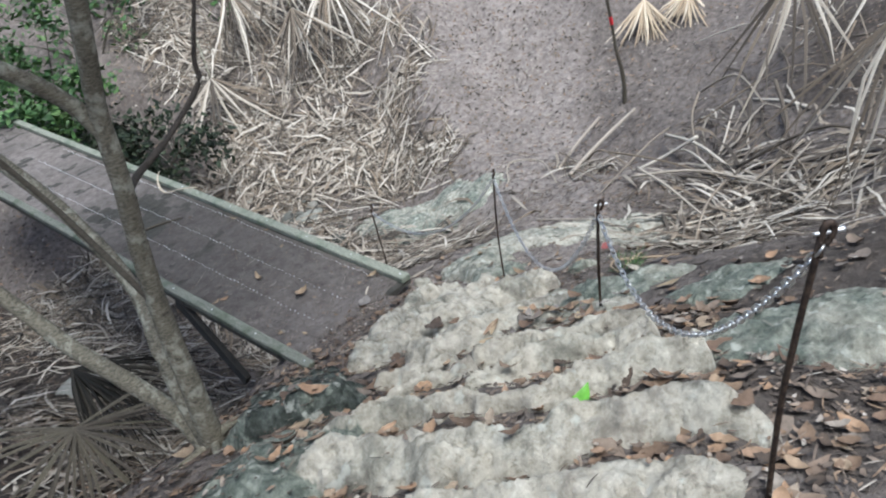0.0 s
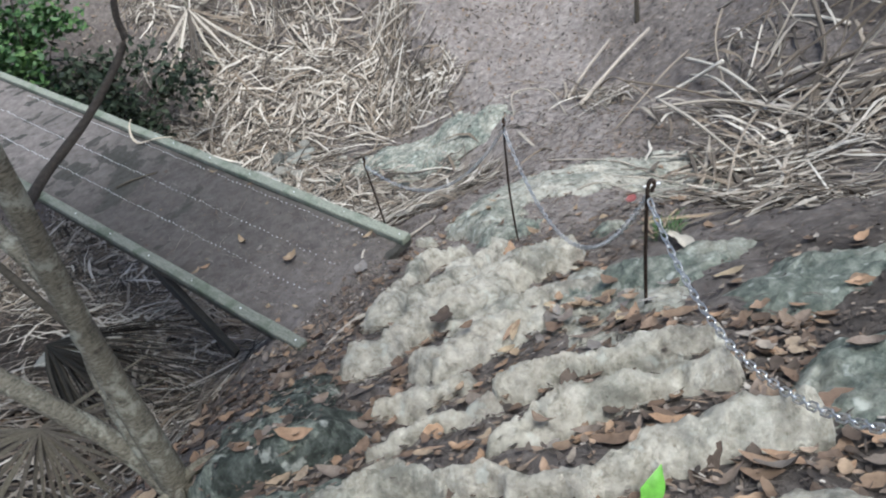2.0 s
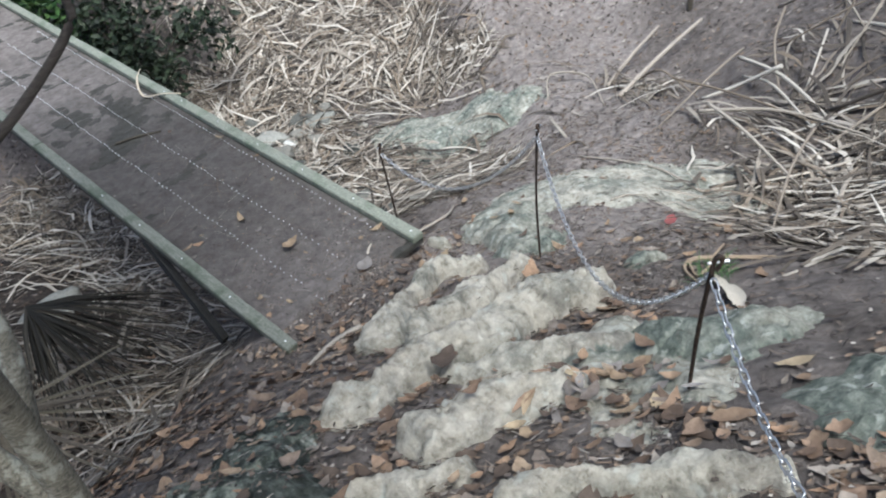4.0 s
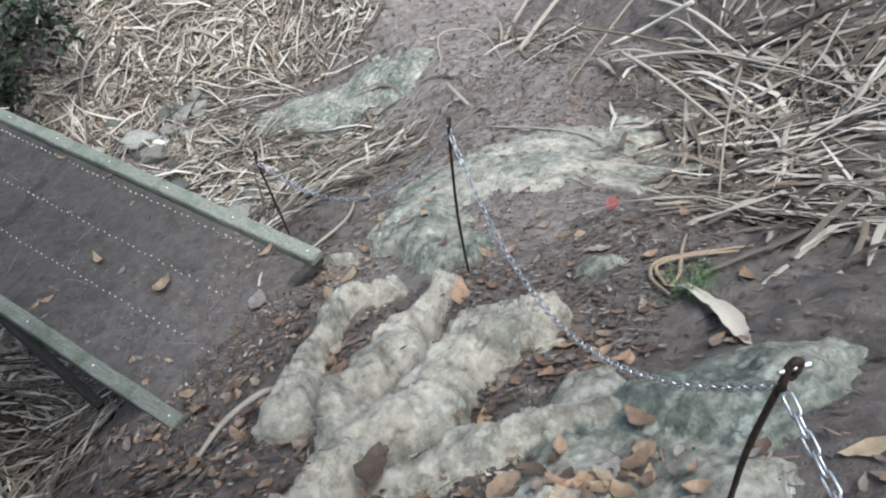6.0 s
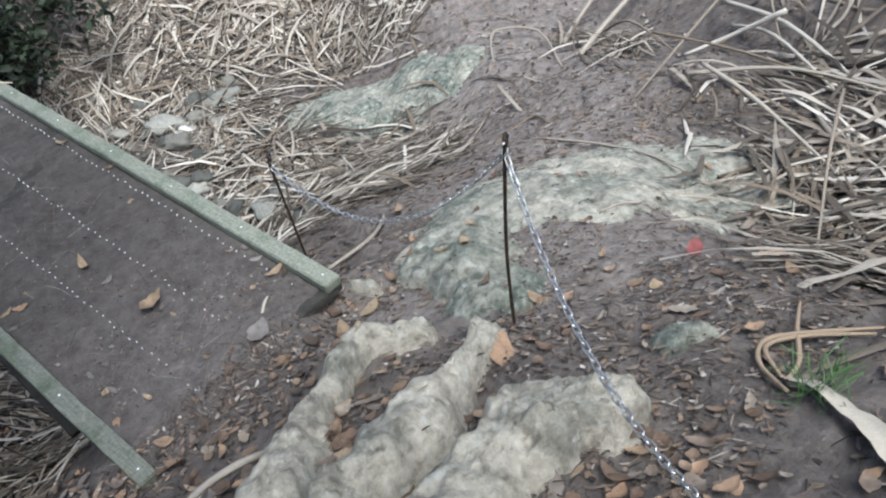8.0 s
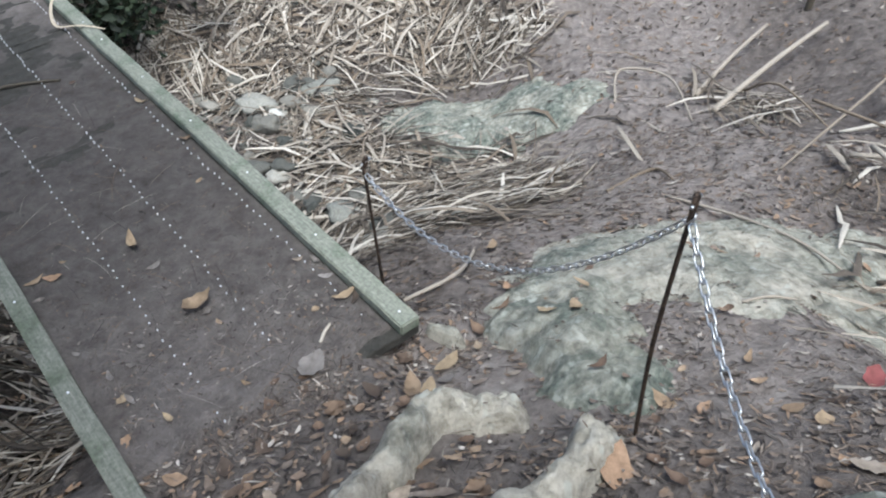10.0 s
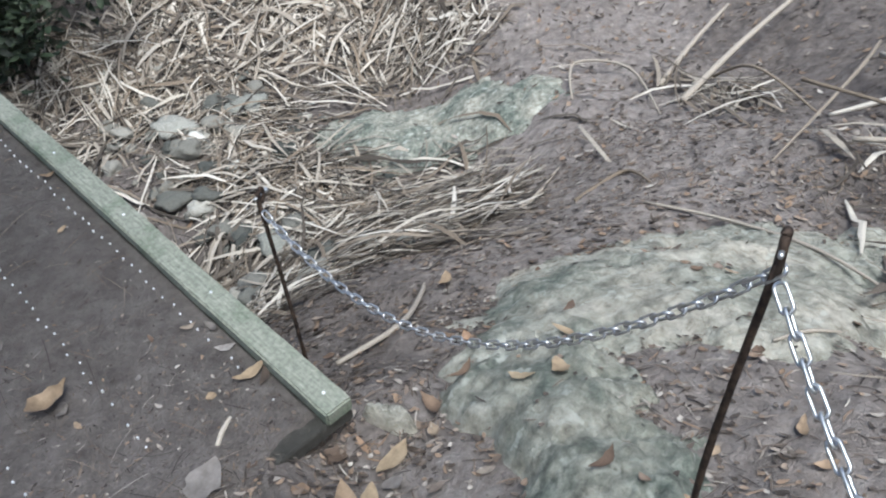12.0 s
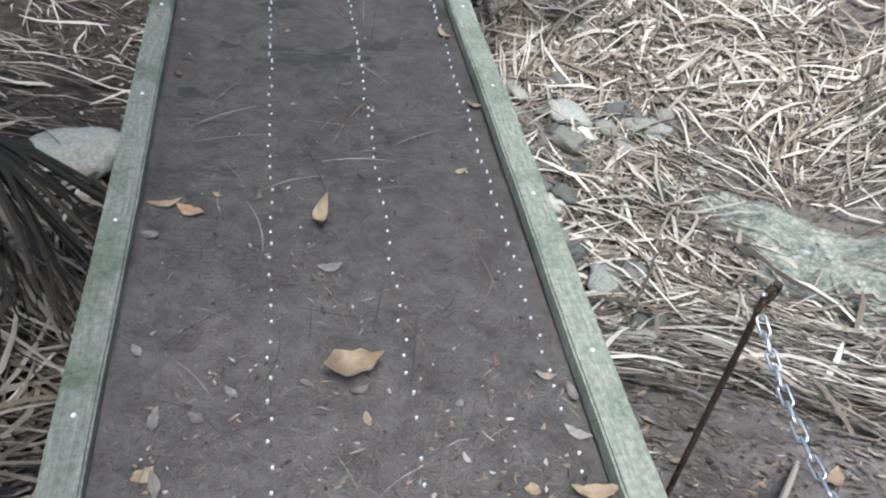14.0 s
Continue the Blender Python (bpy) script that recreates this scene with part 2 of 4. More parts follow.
# rock ridges that cross the slope as worn steps: crest lines, half width, rise
RIDGES = [
    (((-2.28, -2.72), (-2.16, -2.86), (-2.05, -2.98), (-1.92, -3.16)), 0.069, 0.1),
    (((-2.28, -2.23), (-2.16, -2.43), (-2.06, -2.65), (-1.95, -2.82), (-1.8, -2.95), (-1.71, -3.11)), 0.071, 0.12),
    (((-2.12, -1.99), (-1.97, -2.2), (-1.85, -2.47), (-1.74, -2.7), (-1.59, -2.8), (-1.48, -2.91)), 0.066, 0.12),
    (((-1.98, -2.0), (-1.87, -2.13)), 0.038, 0.06),
    (((-1.74, -2.34), (-1.6, -2.44), (-1.5, -2.53), (-1.35, -2.66)), 0.057, 0.11),
    (((-1.87, -1.93), (-1.74, -2.05), (-1.63, -2.17)), 0.042, 0.08),
    (((-1.54, -2.12), (-1.42, -2.2), (-1.34, -2.32), (-1.25, -2.42), (-1.2, -2.54)), 0.050, 0.1),
    (((-1.69, -1.75), (-1.58, -1.84), (-1.46, -1.93)), 0.038, 0.07),
    (((-1.4, -1.69), (-1.22, -1.75), (-1.06, -1.88)), 0.1, 0.12),
    (((-1.08, -1.44), (-0.86, -1.54), (-0.75, -1.68), (-0.67, -1.84)), 0.06, 0.1),
    (((-1.36, -1.31), (-1.2, -1.27), (-0.97, -1.27), (-0.65, -1.27), (-0.34, -1.22), (-0.22, -1.33)), 0.115, 0.15),
    (((-0.9, -1.02), (-0.62, -0.94), (-0.36, -0.88), (-0.08, -0.79)), 0.1, 0.13),
    (((-0.96, -0.82), (-0.56, -0.48), (-0.26, -0.4), (-0.08, -0.49)), 0.105, 0.13),
]
# broad rocks: centre, half lengths, turn, rise, moss
LUMPS = [
    (-0.6, -2.05, 0.4, 0.2, -0.9, 0.075, 0.9), (-0.72, -2.7, 0.36, 0.2, -0.9, 0.05, 0.95), (-1.2, -3.1, 0.36, 0.18, -0.9, 0.05, 0.9),
    (0.32, -0.4, 0.42, 0.24, 0.9, 0.12, 0.6), (0.85, 0.02, 0.42, 0.3, 0.3, 0.075, 0.55), (1.42, -0.38, 0.95, 0.58, -0.5, 0.06, 0.4),
    (2.85, 2.9, 1.05, 0.55, 2.1, 0.12, 0.75), (-1.95, -1.5, 0.34, 0.3, -1.0, 0.15, 1.9), (-2.3, -2.1, 0.3, 0.3, 0, 0.08, 1.3),
    (-0.55, -1.75, 0.16, 0.12, 0.3, 0.08, 0.5), (0.71, 0.04, 0.09, 0.06, 0.4, 0.09, 0.35), (0.03, -0.1, 0.075, 0.05, -0.7, 0.06, 0.2),
    (-1.7, -1.25, 0.3, 0.22, 0.9, 0.12, 1.9), (0.12, -1.35, 0.14, 0.1, 0.2, 0.06, 0.7), (-0.98, -1.98, 0.3, 0.2, -0.9, 0.03, 0.4),
]


def rock_height(x, y):
    """Height of the rock and how mossy it is."""
    wx, wy = x + fbm(x, y, 5, 5, 21) * 0.075, y + fbm(x, y, 5, 5, 31) * 0.075
    rise, moss = np.full(x.shape, -0.12), np.full(x.shape, 0.45)
    near, broken = np.full(x.shape, 9.0), 1 + 0.45 * fbm(x, y, 5, 3, 61)
    pits = 0.05 * np.maximum(fbm(x, y, 11, 3, 59), 0)
    ragged = 0.95 + 0.75 * fbm(x, y, 3.2, 5, 66)
    for pts, wide, high in RIDGES:
        d, run, s0, low = np.full(x.shape, 9.0), np.zeros(x.shape), 0.0, np.zeros(x.shape)
        for (ax, ay), (bx, by) in zip(pts, pts[1:]):
            ex, ey = bx - ax, by - ay
            t = np.clip(((wx - ax) * ex + (wy - ay) * ey) / (ex * ex + ey * ey), 0, 1)
            gap, size = np.hypot(wx - ax - t * ex, wy - ay - t * ey), math.hypot(ex, ey)
            run = np.where(gap < d, s0 + t * size, run)
            low = np.where(gap < d, (wx - ax - t * ex) * 0.472 + (wy - ay - t * ey) * 0.882, low)
            d, s0 = np.minimum(d, gap), s0 + size
        grain = fbm(d * 11 + wide * 70, run * 2.6, 2, 4, 58)
        back = 0.5 + 0.5 * np.clip(low / np.maximum(d, 1e-6), -1, 1)
        far = d * (0.72 + 0.65 * back) / (wide * ragged)
        b = high * broken * (1 - far ** (1.7 + 2.0 * back)) - 0.045 * np.abs(grain) - 0.02 * smooth(1 - np.abs(grain) / 0.06) * smooth(d / 0.02) - pits
        near = np.minimum(near, d)
        moss = np.where(b > rise, 0.02, moss)
        rise = np.maximum(rise, b)
    between = -0.12 + 0.055 * smooth(1 - (near - 0.03) / 0.17)
    moss = np.where(between > rise, 0.35, moss)
    rise = np.maximum(rise, between)
    bx_, by_ = wx + fbm(x, y, 2.6, 4, 23) * 0.16, wy + fbm(x, y, 2.6, 4, 24) * 0.16
    facets = 0.05 * np.abs(fbm(x, y, 3.4, 4, 25)) + 0.014 * smooth(1 - np.abs(fbm(x, y, 2.2, 4, 26)) / 0.035)
    for cx, cy, a, b_, turn, high, green in LUMPS:
        c, s = math.cos(turn), math.sin(turn)
        u, v = ((bx_ - cx) * c + (by_ - cy) * s) / a, (-(bx_ - cx) * s + (by_ - cy) * c) / b_
        b = high * (0.4 + 0.6 * broken) * (1 - (u * u + v * v) ** 1.6) - facets
        moss = np.where(b > rise, green, moss)
        rise = np.maximum(rise, b)
    rise = np.maximum(rise, -0.12)
    k = 1 - 0.8 * landing(x, y) * (y > -0.3)
    return base(x, y) + rise + (fbm(x, y, 7, 5, 41) * 0.035 + np.abs(fbm(x, y, 26, 3, 51)) * 0.026 - np.abs(fbm(x, y, 13, 3, 55)) * 0.026 + 0.006) * k, moss


def ground(x, y):
    """Top of soil or rock."""
    x, y = np.asarray(x, float), np.asarray(y, float)
    return np.maximum(soil_height(x, y), rock_height(x, y)[0])


def gz(x, y):
    return float(ground(np.array([x]), np.array([y]))[0])


# ---- mesh helpers ----
def mesh(name, verts, faces, mat, soft=True):
    me = bpy.data.meshes.new(name)
    me.from_pydata([tuple(v) for v in verts], [], [tuple(f) for f in faces])
    me.materials.append(mat)
    if soft:
        me.shade_smooth()
    return me


def grid_mesh(name, xs, ys, zs, mat):
    nx, ny = len(xs), len(ys)
    gx, gy = np.meshgrid(xs, ys)
    me = bpy.data.meshes.new(name)
    co = np.stack([gx, gy, zs], -1).reshape(-1)
    i = (np.arange(ny - 1)[:, None] * nx + np.arange(nx - 1)[None, :]).reshape(-1)
    quads = np.stack([i, i + 1, i + nx + 1, i + nx], -1)
    me.vertices.add(nx * ny)
    me.vertices.foreach_set("co", co.astype(np.float32))
    me.loops.add(quads.size)
    me.loops.foreach_set("vertex_index", quads.reshape(-1).astype(np.int32))
    me.polygons.add(len(quads))
    me.polygons.foreach_set("loop_start", (np.arange(len(quads)) * 4).astype(np.int32))
    me.update(calc_edges=True)
    me.materials.append(mat)
    me.shade_smooth()
    return me


def box(bm, x0, x1, y0, y1, z0, z1, bevel=0.0):
    vs = bmesh.ops.create_cube(bm, size=1)["verts"]
    for v in vs:
        v.co = Vector(((x0 + x1) / 2 + v.co.x * (x1 - x0), (y0 + y1) / 2 + v.co.y * (y1 - y0), (z0 + z1) / 2 + v.co.z * (z1 - z0)))
    if bevel:
        es = list({e for v in vs for e in v.link_edges})
        bmesh.ops.bevel(bm, geom=es, offset=bevel, segments=2, affect="EDGES")


def done(bm, name, mat, soft=False):
    me = bpy.data.meshes.new(name)
    bm.to_mesh(me)
    bm.free()
    me.materials.append(mat)
    if soft:
        me.shade_smooth()
    return me


def part(name, me, parent, label="", m=None):
    ob = new(name, me)
    ob.parent = parent
    if m is not None:
        ob.matrix_basis = m
    if label:
        ob["label"] = label
    return ob


def tube(pts, radii, sides=8, wobble=0.0, seed=0):
    """Verts and faces of a tapered tube through the points, resampled smoothly."""
    rng = random.Random(seed)
    P = [Vector(p) for p in pts]
    dense, rad = [], []
    for i in range(len(P) - 1):
        a, b, c, d = P[max(i - 1, 0)], P[i], P[i + 1], P[min(i + 2, len(P) - 1)]
        for s in range(5):
            t = s / 5
            dense.append(0.5 * ((2 * b) + (c - a) * t + (2 * a - 5 * b + 4 * c - d) * t * t + (-a + 3 * b - 3 * c + d) * t ** 3))
            rad.append(radii[i] * (1 - t) + radii[i + 1] * t)
    dense.append(P[-1])
    rad.append(radii[-1])
    verts, faces = [], []
    up = Vector((0.3, 0.2, 0.93))
    for i, p in enumerate(dense):
        d = (dense[min(i + 1, len(dense) - 1)] - dense[max(i - 1, 0)]).normalized()
        a = d.cross(up if abs(d.dot(up)) < 0.9 else Vector((1, 0, 0))).normalized()
        b = d.cross(a)
        for k in range(sides):
            w = 2 * math.pi * k / sides
            r = rad[i] * (1 + wobble * (rng.random() - 0.5))
            verts.append(p + (a * math.cos(w) + b * math.sin(w)) * r)
    n = len(dense)
    for i in range(n - 1):
        for k in range(sides):
            faces.append((i * sides + k, i * sides + (k + 1) % sides, (i + 1) * sides + (k + 1) % sides, (i + 1) * sides + k))
    faces.append(tuple(range(sides))[::-1])
    faces.append(tuple((n - 1) * sides + k for k in range(sides)))
    return verts, faces


def strip(rng, length, wide, segs=5):
    """A dry leaflet: a tapered ribbon with a fold along its middle, curved in plan and arched."""
    bend, arch, fold = rng.gauss(0, 0.1), abs(rng.gauss(0, 0.05)), rng.uniform(0.1, 0.5)
    kink = rng.choice((0, 0, 0, 0, 1)) * rng.uniform(-0.7, 0.7)
    tip = rng.uniform(0.1, 0.6)
    verts, faces = [], []
    for i in range(segs + 1):
        t = i / segs - 0.5
        w = wide / 2 * (1 - (1 - tip) * abs(t * 2) ** 2)
        y = bend * length * t * t * 2 + kink * length * max(t, 0)
        z = arch * length * (1 - 4 * t * t)
        dy = bend * 4 * t + (kink if t > 0 else 0)
        nx, ny = -dy / math.hypot(1, dy), 1 / math.hypot(1, dy)
        for s, h in ((-1, 0), (0, fold * wide * 0.5), (1, 0)):
            verts.append((length * t + nx * w * s, y + ny * w * s, z + h + 0.003))
        if i:
            k = i * 3
            faces += [(k - 3, k, k + 1, k - 2), (k - 2, k + 1, k + 2, k - 1)]
    return np.array(verts), faces


def leaf(rng, length, wide, curl):
    """A broad dead leaf, pointed at both ends, curled and folded."""
    verts, faces = [], []
    lean, n = rng.uniform(-0.15, 0.15), 7
    side = rng.uniform(0.3, 1.0)
    for i in range(n + 1):
        t = i / n
        w = wide / 2 * (math.sin(math.pi * t ** 0.85) ** 0.8 if 0 < i < n else 0.04) * rng.uniform(0.78, 1.15)
        z = curl * length * (t - 0.5) ** 2 * 1.6
        y = lean * length * math.sin(math.pi * t)
        for s in (-1, 0, 1):
            verts.append((length * (t - 0.5), y + w * s, z + abs(s) * w * curl * (side if s > 0 else 1) + 0.004 + rng.uniform(0, 0.12) * wide))
        if i:
            k = i * 3
            faces += [(k - 3, k, k + 1, k - 2), (k - 2, k + 1, k + 2, k - 1)]
    return np.array(verts), faces


def drape(pieces, name, mat, rigid=False):
    """One mesh of many pieces (verts, faces, x, y, turn, lift), each laid on the ground."""
    V, F, n, mids = [], [], 0, []
    for verts, faces, x, y, turn, lift, tilt in pieces:
        mids.append(np.repeat([[x, y]], len(verts), 0))
        c, s = math.cos(turn), math.sin(turn)
        px, py = x + verts[:, 0] * c - verts[:, 1] * s, y + verts[:, 0] * s + verts[:, 1] * c
        V.append(np.stack([px, py, verts[:, 2] + lift + tilt * verts[:, 0]], -1))
        F += [tuple(i + n for i in f) for f in faces]
        n += len(verts)
    V = np.concatenate(V)
    if rigid:
        m = np.concatenate(mids)
        V[:, 2] += ground(m[:, 0], m[:, 1]) + base(V[:, 0], V[:, 1]) - base(m[:, 0], m[:, 1])
    else:
        V[:, 2] += ground(V[:, 0], V[:, 1])
    return mesh(name, V, F, mat)


def lay(name, me, x, y, turn, lift=0.0, tip=0.0):
    """A single piece laid on the slope."""
    e = 0.06
    n = Vector((gz(x - e, y) - gz(x + e, y), gz(x, y - e) - gz(x, y + e), 2 * e)).normalized()
    if n.z < 0.88:
        n = (n + Vector((0, 0, 1.3))).normalized()
    ob = new(name, me)
    q = Vector((0, 0, 1)).rotation_difference(n)
    ob.matrix_world = Matrix.Translation((x, y, gz(x, y) + lift)) @ q.to_matrix().to_4x4() @ pose(0, 0, 0, tip, 0, math.degrees(turn))
    return ob


# ---- ground and rock ----
def spread(lo, hi, step, far):
    out, s, v = [], step, lo
    while v > -far:
        s *= 1.25
        v -= s
        out.append(v)
    mid = list(np.arange(lo, hi, step))
    out = out[::-1] + mid
    s, v = step, mid[-1]
    while v < far:
        s *= 1.25
        v += s
        out.append(v)
    return np.array(out)


gxs, gys = spread(-3.4, 6.3, 0.027, 600), spread(-4.4, 7.5, 0.027, 600)
GX, GY = np.meshgrid(gxs, gys)
ground_mesh = grid_mesh("ground", gxs, gys, soil_height(GX, GY), SOIL)
along = np.clip(((GX - 0.8) * 6.2 + (GY + 0.5) * 5.5) / (6.2 ** 2 + 5.5 ** 2), 0, 1.3)
off = np.hypot(GX - 0.8 - 6.2 * along, GY + 0.5 - 5.5 * along) + fbm(GX, GY, 2.0, 3, 15) * 0.5
worn = smooth((1.25 + 0.3 * along - off) / 0.8)
ground_mesh.attributes.new("trodden", "FLOAT", "POINT").data.foreach_set("value", worn.reshape(-1).astype(np.float32))
# left gully soil darkened to carry the shade of overhanging plants
dark_soil_shade = 0.95 * smooth((-0.92 + 0.4 * fbm(GX, GY, 1.7, 3, 19) - GX) / 0.3) * smooth((GX + 4.5) / 1.5) * (0.2 + 0.8 * smooth((GY - 0.3) / 0.8)) * smooth((GY + 0.9 + 0.5 * fbm(GX, GY, 2.0, 3, 23)) / 0.5)
# right bank has its shade in the colour, far left bank is dark earth
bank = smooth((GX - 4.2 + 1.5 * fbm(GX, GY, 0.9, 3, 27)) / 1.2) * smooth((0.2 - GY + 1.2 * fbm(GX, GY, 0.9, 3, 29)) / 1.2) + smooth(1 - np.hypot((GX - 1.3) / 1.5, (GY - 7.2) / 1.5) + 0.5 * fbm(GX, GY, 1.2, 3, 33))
# soil right of the steps is drawn darker too
hill_dark = 0.6 * smooth((-2.35 - GY + 0.5 * fbm(GX, GY, 2.0, 3, 37)) / 0.4) * smooth((GX + 1.9) / 0.4) * smooth((1.2 - GX) / 0.8) * smooth((GY + 4.6) / 0.8)
dark_soil_shade = np.clip(dark_soil_shade + 0.75 * bank + hill_dark, 0, 1)
ground_mesh.attributes.new("dark_soil_shade", "FLOAT", "POINT").data.foreach_set("value", dark_soil_shade.reshape(-1).astype(np.float32))
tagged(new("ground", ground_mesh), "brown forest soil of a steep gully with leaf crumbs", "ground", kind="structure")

for name, x0, x1, y0, y1, step, label in (
    ("rock_outcrop", -2.75, 0.75, -3.55, 0.15, 0.0105, "tan weathered rock worn into uneven steps, mossy at its edges"),
    ("rock_slab", 0.4, 2.45, -1.3, 1.35, 0.025, "low lichen-grey rock slab sunk in the soil"),
    ("rock_slab", 1.6, 4.0, 1.6, 4.2, 0.03, "pale green-grey rock slab in the gully"),
):
    xs, ys = np.arange(x0, x1, step), np.arange(y0, y1, step)
    RX, RY = np.meshgrid(xs, ys)
    h, moss = rock_height(RX, RY)
    edge = np.minimum(np.minimum(RX - x0, x1 - step - RX), np.minimum(RY - y0, y1 - step - RY))
    h = h - 0.3 * (1 - smooth(edge / 0.12))
    me = grid_mesh(name, xs, ys, h, ROCK)
    me.attributes.new("moss", "FLOAT", "POINT").data.foreach_set("value", moss.reshape(-1).astype(np.float32))
    tagged(new(name, me), label, "rock", kind="structure")


# ---- footbridge ----
LEAN = -1.6
TILT = pose(0, 0, 0, 0, LEAN, 0)


def deck_z(x):
    """Top of the boards, which lean a little to one side."""
    return -0.047 + math.tan(radians(-LEAN)) * x


bridge = tagged(new("footbridge"), "narrow timber footbridge with dirt on its boards and greenish kerb rails", "bridge")
bridge.matrix_world = TILT
FAR = 7.2
for x0, x1, y0, y1, label in ((-0.078, 0, 0, 2.86, "grey-green weathered kerb rail"), (-0.078, 0, 2.866, FAR, ""), (-1.055, -0.985, -0.11, 3.1, "narrow grey-green kerb rail"), (-1.055, -0.985, 3.106, FAR, "")):
    bm = bmesh.new()
    box(bm, x0, x1, y0, y1, -0.045, 0.0, 0.005)
    bmesh.ops.subdivide_edges(bm, edges=[e for e in bm.edges if e.calc_length() > 1], cuts=60)
    for v in bm.verts:
        n = noise.noise(Vector((v.co.y * 2.3, x0 * 9, 0))) * 0.003 + noise.noise(Vector((v.co.y * 14, v.co.x * 30, v.co.z * 30))) * 0.0016
        v.co.x += n
        v.co.z += n * 0.7
    kerb = part("kerb_rail", done(bm, "kerb_rail", KERB if x1 == 0 else KERB_DARKER), bridge, label)
    y = y0 + 0.06
    while y < y1 and y < 3:
        bm = bmesh.new()
        bmesh.ops.create_cone(bm, cap_ends=True, segments=8, radius1=0.005, radius2=0.004, depth=0.003)
        part("nail", done(bm, "nail", NAIL_STEEL), kerb, "", Matrix.Translation(((x0 + x1) / 2, y, 0.002)))
        y += 0.52
bm = bmesh.new()
bmesh.ops.create_cone(bm, cap_ends=True, segments=8, radius1=0.0037, radius2=0.0028, depth=0.012)
NAIL = done(bm, "nail", NAIL_STEEL)
rng = random.Random(5)
bm = bmesh.new()
box(bm, -0.525, 0.525, -0.0458, 0.0458, -0.042, 0, 0.003)
BOARD_MESH = done(bm, "board", BOARD)
y = 0.004
while y + 0.0975 < FAR:
    b = part("board", BOARD_MESH, bridge, "", pose(-0.525, y + 0.0488, -0.047 + rng.uniform(-0.002, 0.001), rng.uniform(-0.5, 0.5), 0, rng.uniform(-0.2, 0.2)))
    if y < 5.2:
        for nx in (-0.42, -0.69, -0.128):
            for ny in (-0.025, 0.023):
                if y > 0.4 or rng.random() < 0.5:
                    part("nail", NAIL, b, "", Matrix.Translation((nx + 0.525 + rng.uniform(-0.006, 0.006), ny + rng.uniform(-0.006, 0.006), 0.0062)))
    y += 0.0975
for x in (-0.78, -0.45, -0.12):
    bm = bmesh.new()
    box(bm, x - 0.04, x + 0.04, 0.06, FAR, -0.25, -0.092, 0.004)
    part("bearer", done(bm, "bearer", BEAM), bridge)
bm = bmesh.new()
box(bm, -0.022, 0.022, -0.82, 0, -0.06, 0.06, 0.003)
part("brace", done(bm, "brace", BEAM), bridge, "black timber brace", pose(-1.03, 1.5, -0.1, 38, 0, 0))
dx, dy = np.arange(-0.984, -0.079, 0.015), np.arange(-0.34, FAR, 0.015)
DX, DY = np.meshgrid(dx, dy)
cover = -0.0425 + 0.014 * (1.4 * fbm(DX, DY, 6, 5, 61) + 0.95 - DY * 0.42) + fbm(DX, DY, 40, 2, 71) * 0.003
cover = np.where(DY > 3.4, -0.046 + 0.004 * fbm(DX, DY, 6, 5, 61), cover)
cover = np.minimum(cover, -0.0395 + 0.022 * smooth(1 - (DY + 0.1) / 0.4)) + 0.012 * smooth(1 - (DX + 0.98) / 0.05)
cover = cover - (0.07 + 0.05 * fbm(DX, DY, 9, 3, 73)) * smooth((0.06 + 0.3 * fbm(DX, DY, 5, 4, 74) - DY) / 0.35)
cover = cover - 0.2 * smooth((0.05 + 0.03 * fbm(DX, DY, 8, 3, 75) - DY) / 0.04) * smooth((DX + 0.26) / 0.1)
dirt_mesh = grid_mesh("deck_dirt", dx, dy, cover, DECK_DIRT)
# dirt drawn paler at the near end and past 2.5 m, through the trodden mask
pale_ends = 0.3 * smooth(1.1 - DY / 1.3) + 0.75 * smooth((DY - 2.5) / 1.5)
dirt_mesh.attributes.new("trodden", "FLOAT", "POINT").data.foreach_set("value", pale_ends.reshape(-1).astype(np.float32))
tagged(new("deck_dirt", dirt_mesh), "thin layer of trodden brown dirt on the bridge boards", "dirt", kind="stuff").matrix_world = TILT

V, F = [], []
for i in range(13):
    t = i / 12
    p = Vector((0.03, 3.45, 0.004)).lerp(Vector((0.02, 2.75, 0.004)), t) + Vector((-0.17 * math.sin(math.pi * t), 0, -0.03 * math.sin(math.pi * t) + 0.02 * math.sin(math.pi * t * 3)))
    w = 0.007 * (0.4 + math.sin(math.pi * (0.15 + 0.8 * t)))
    V += [p + Vector((-w, 0, 0)), p + Vector((0, 0, 0.006)), p + Vector((w, 0, 0))]
    if i:
        k = i * 3
        F += [(k - 3, k, k + 1, k - 2), (k - 2, k + 1, k + 2, k - 1)]
tagged(new("palm_strip", mesh("palm_strip", V, F, PALM_TAN)), "pale curved dry palm strip lying over the kerb rail", "palm strip")


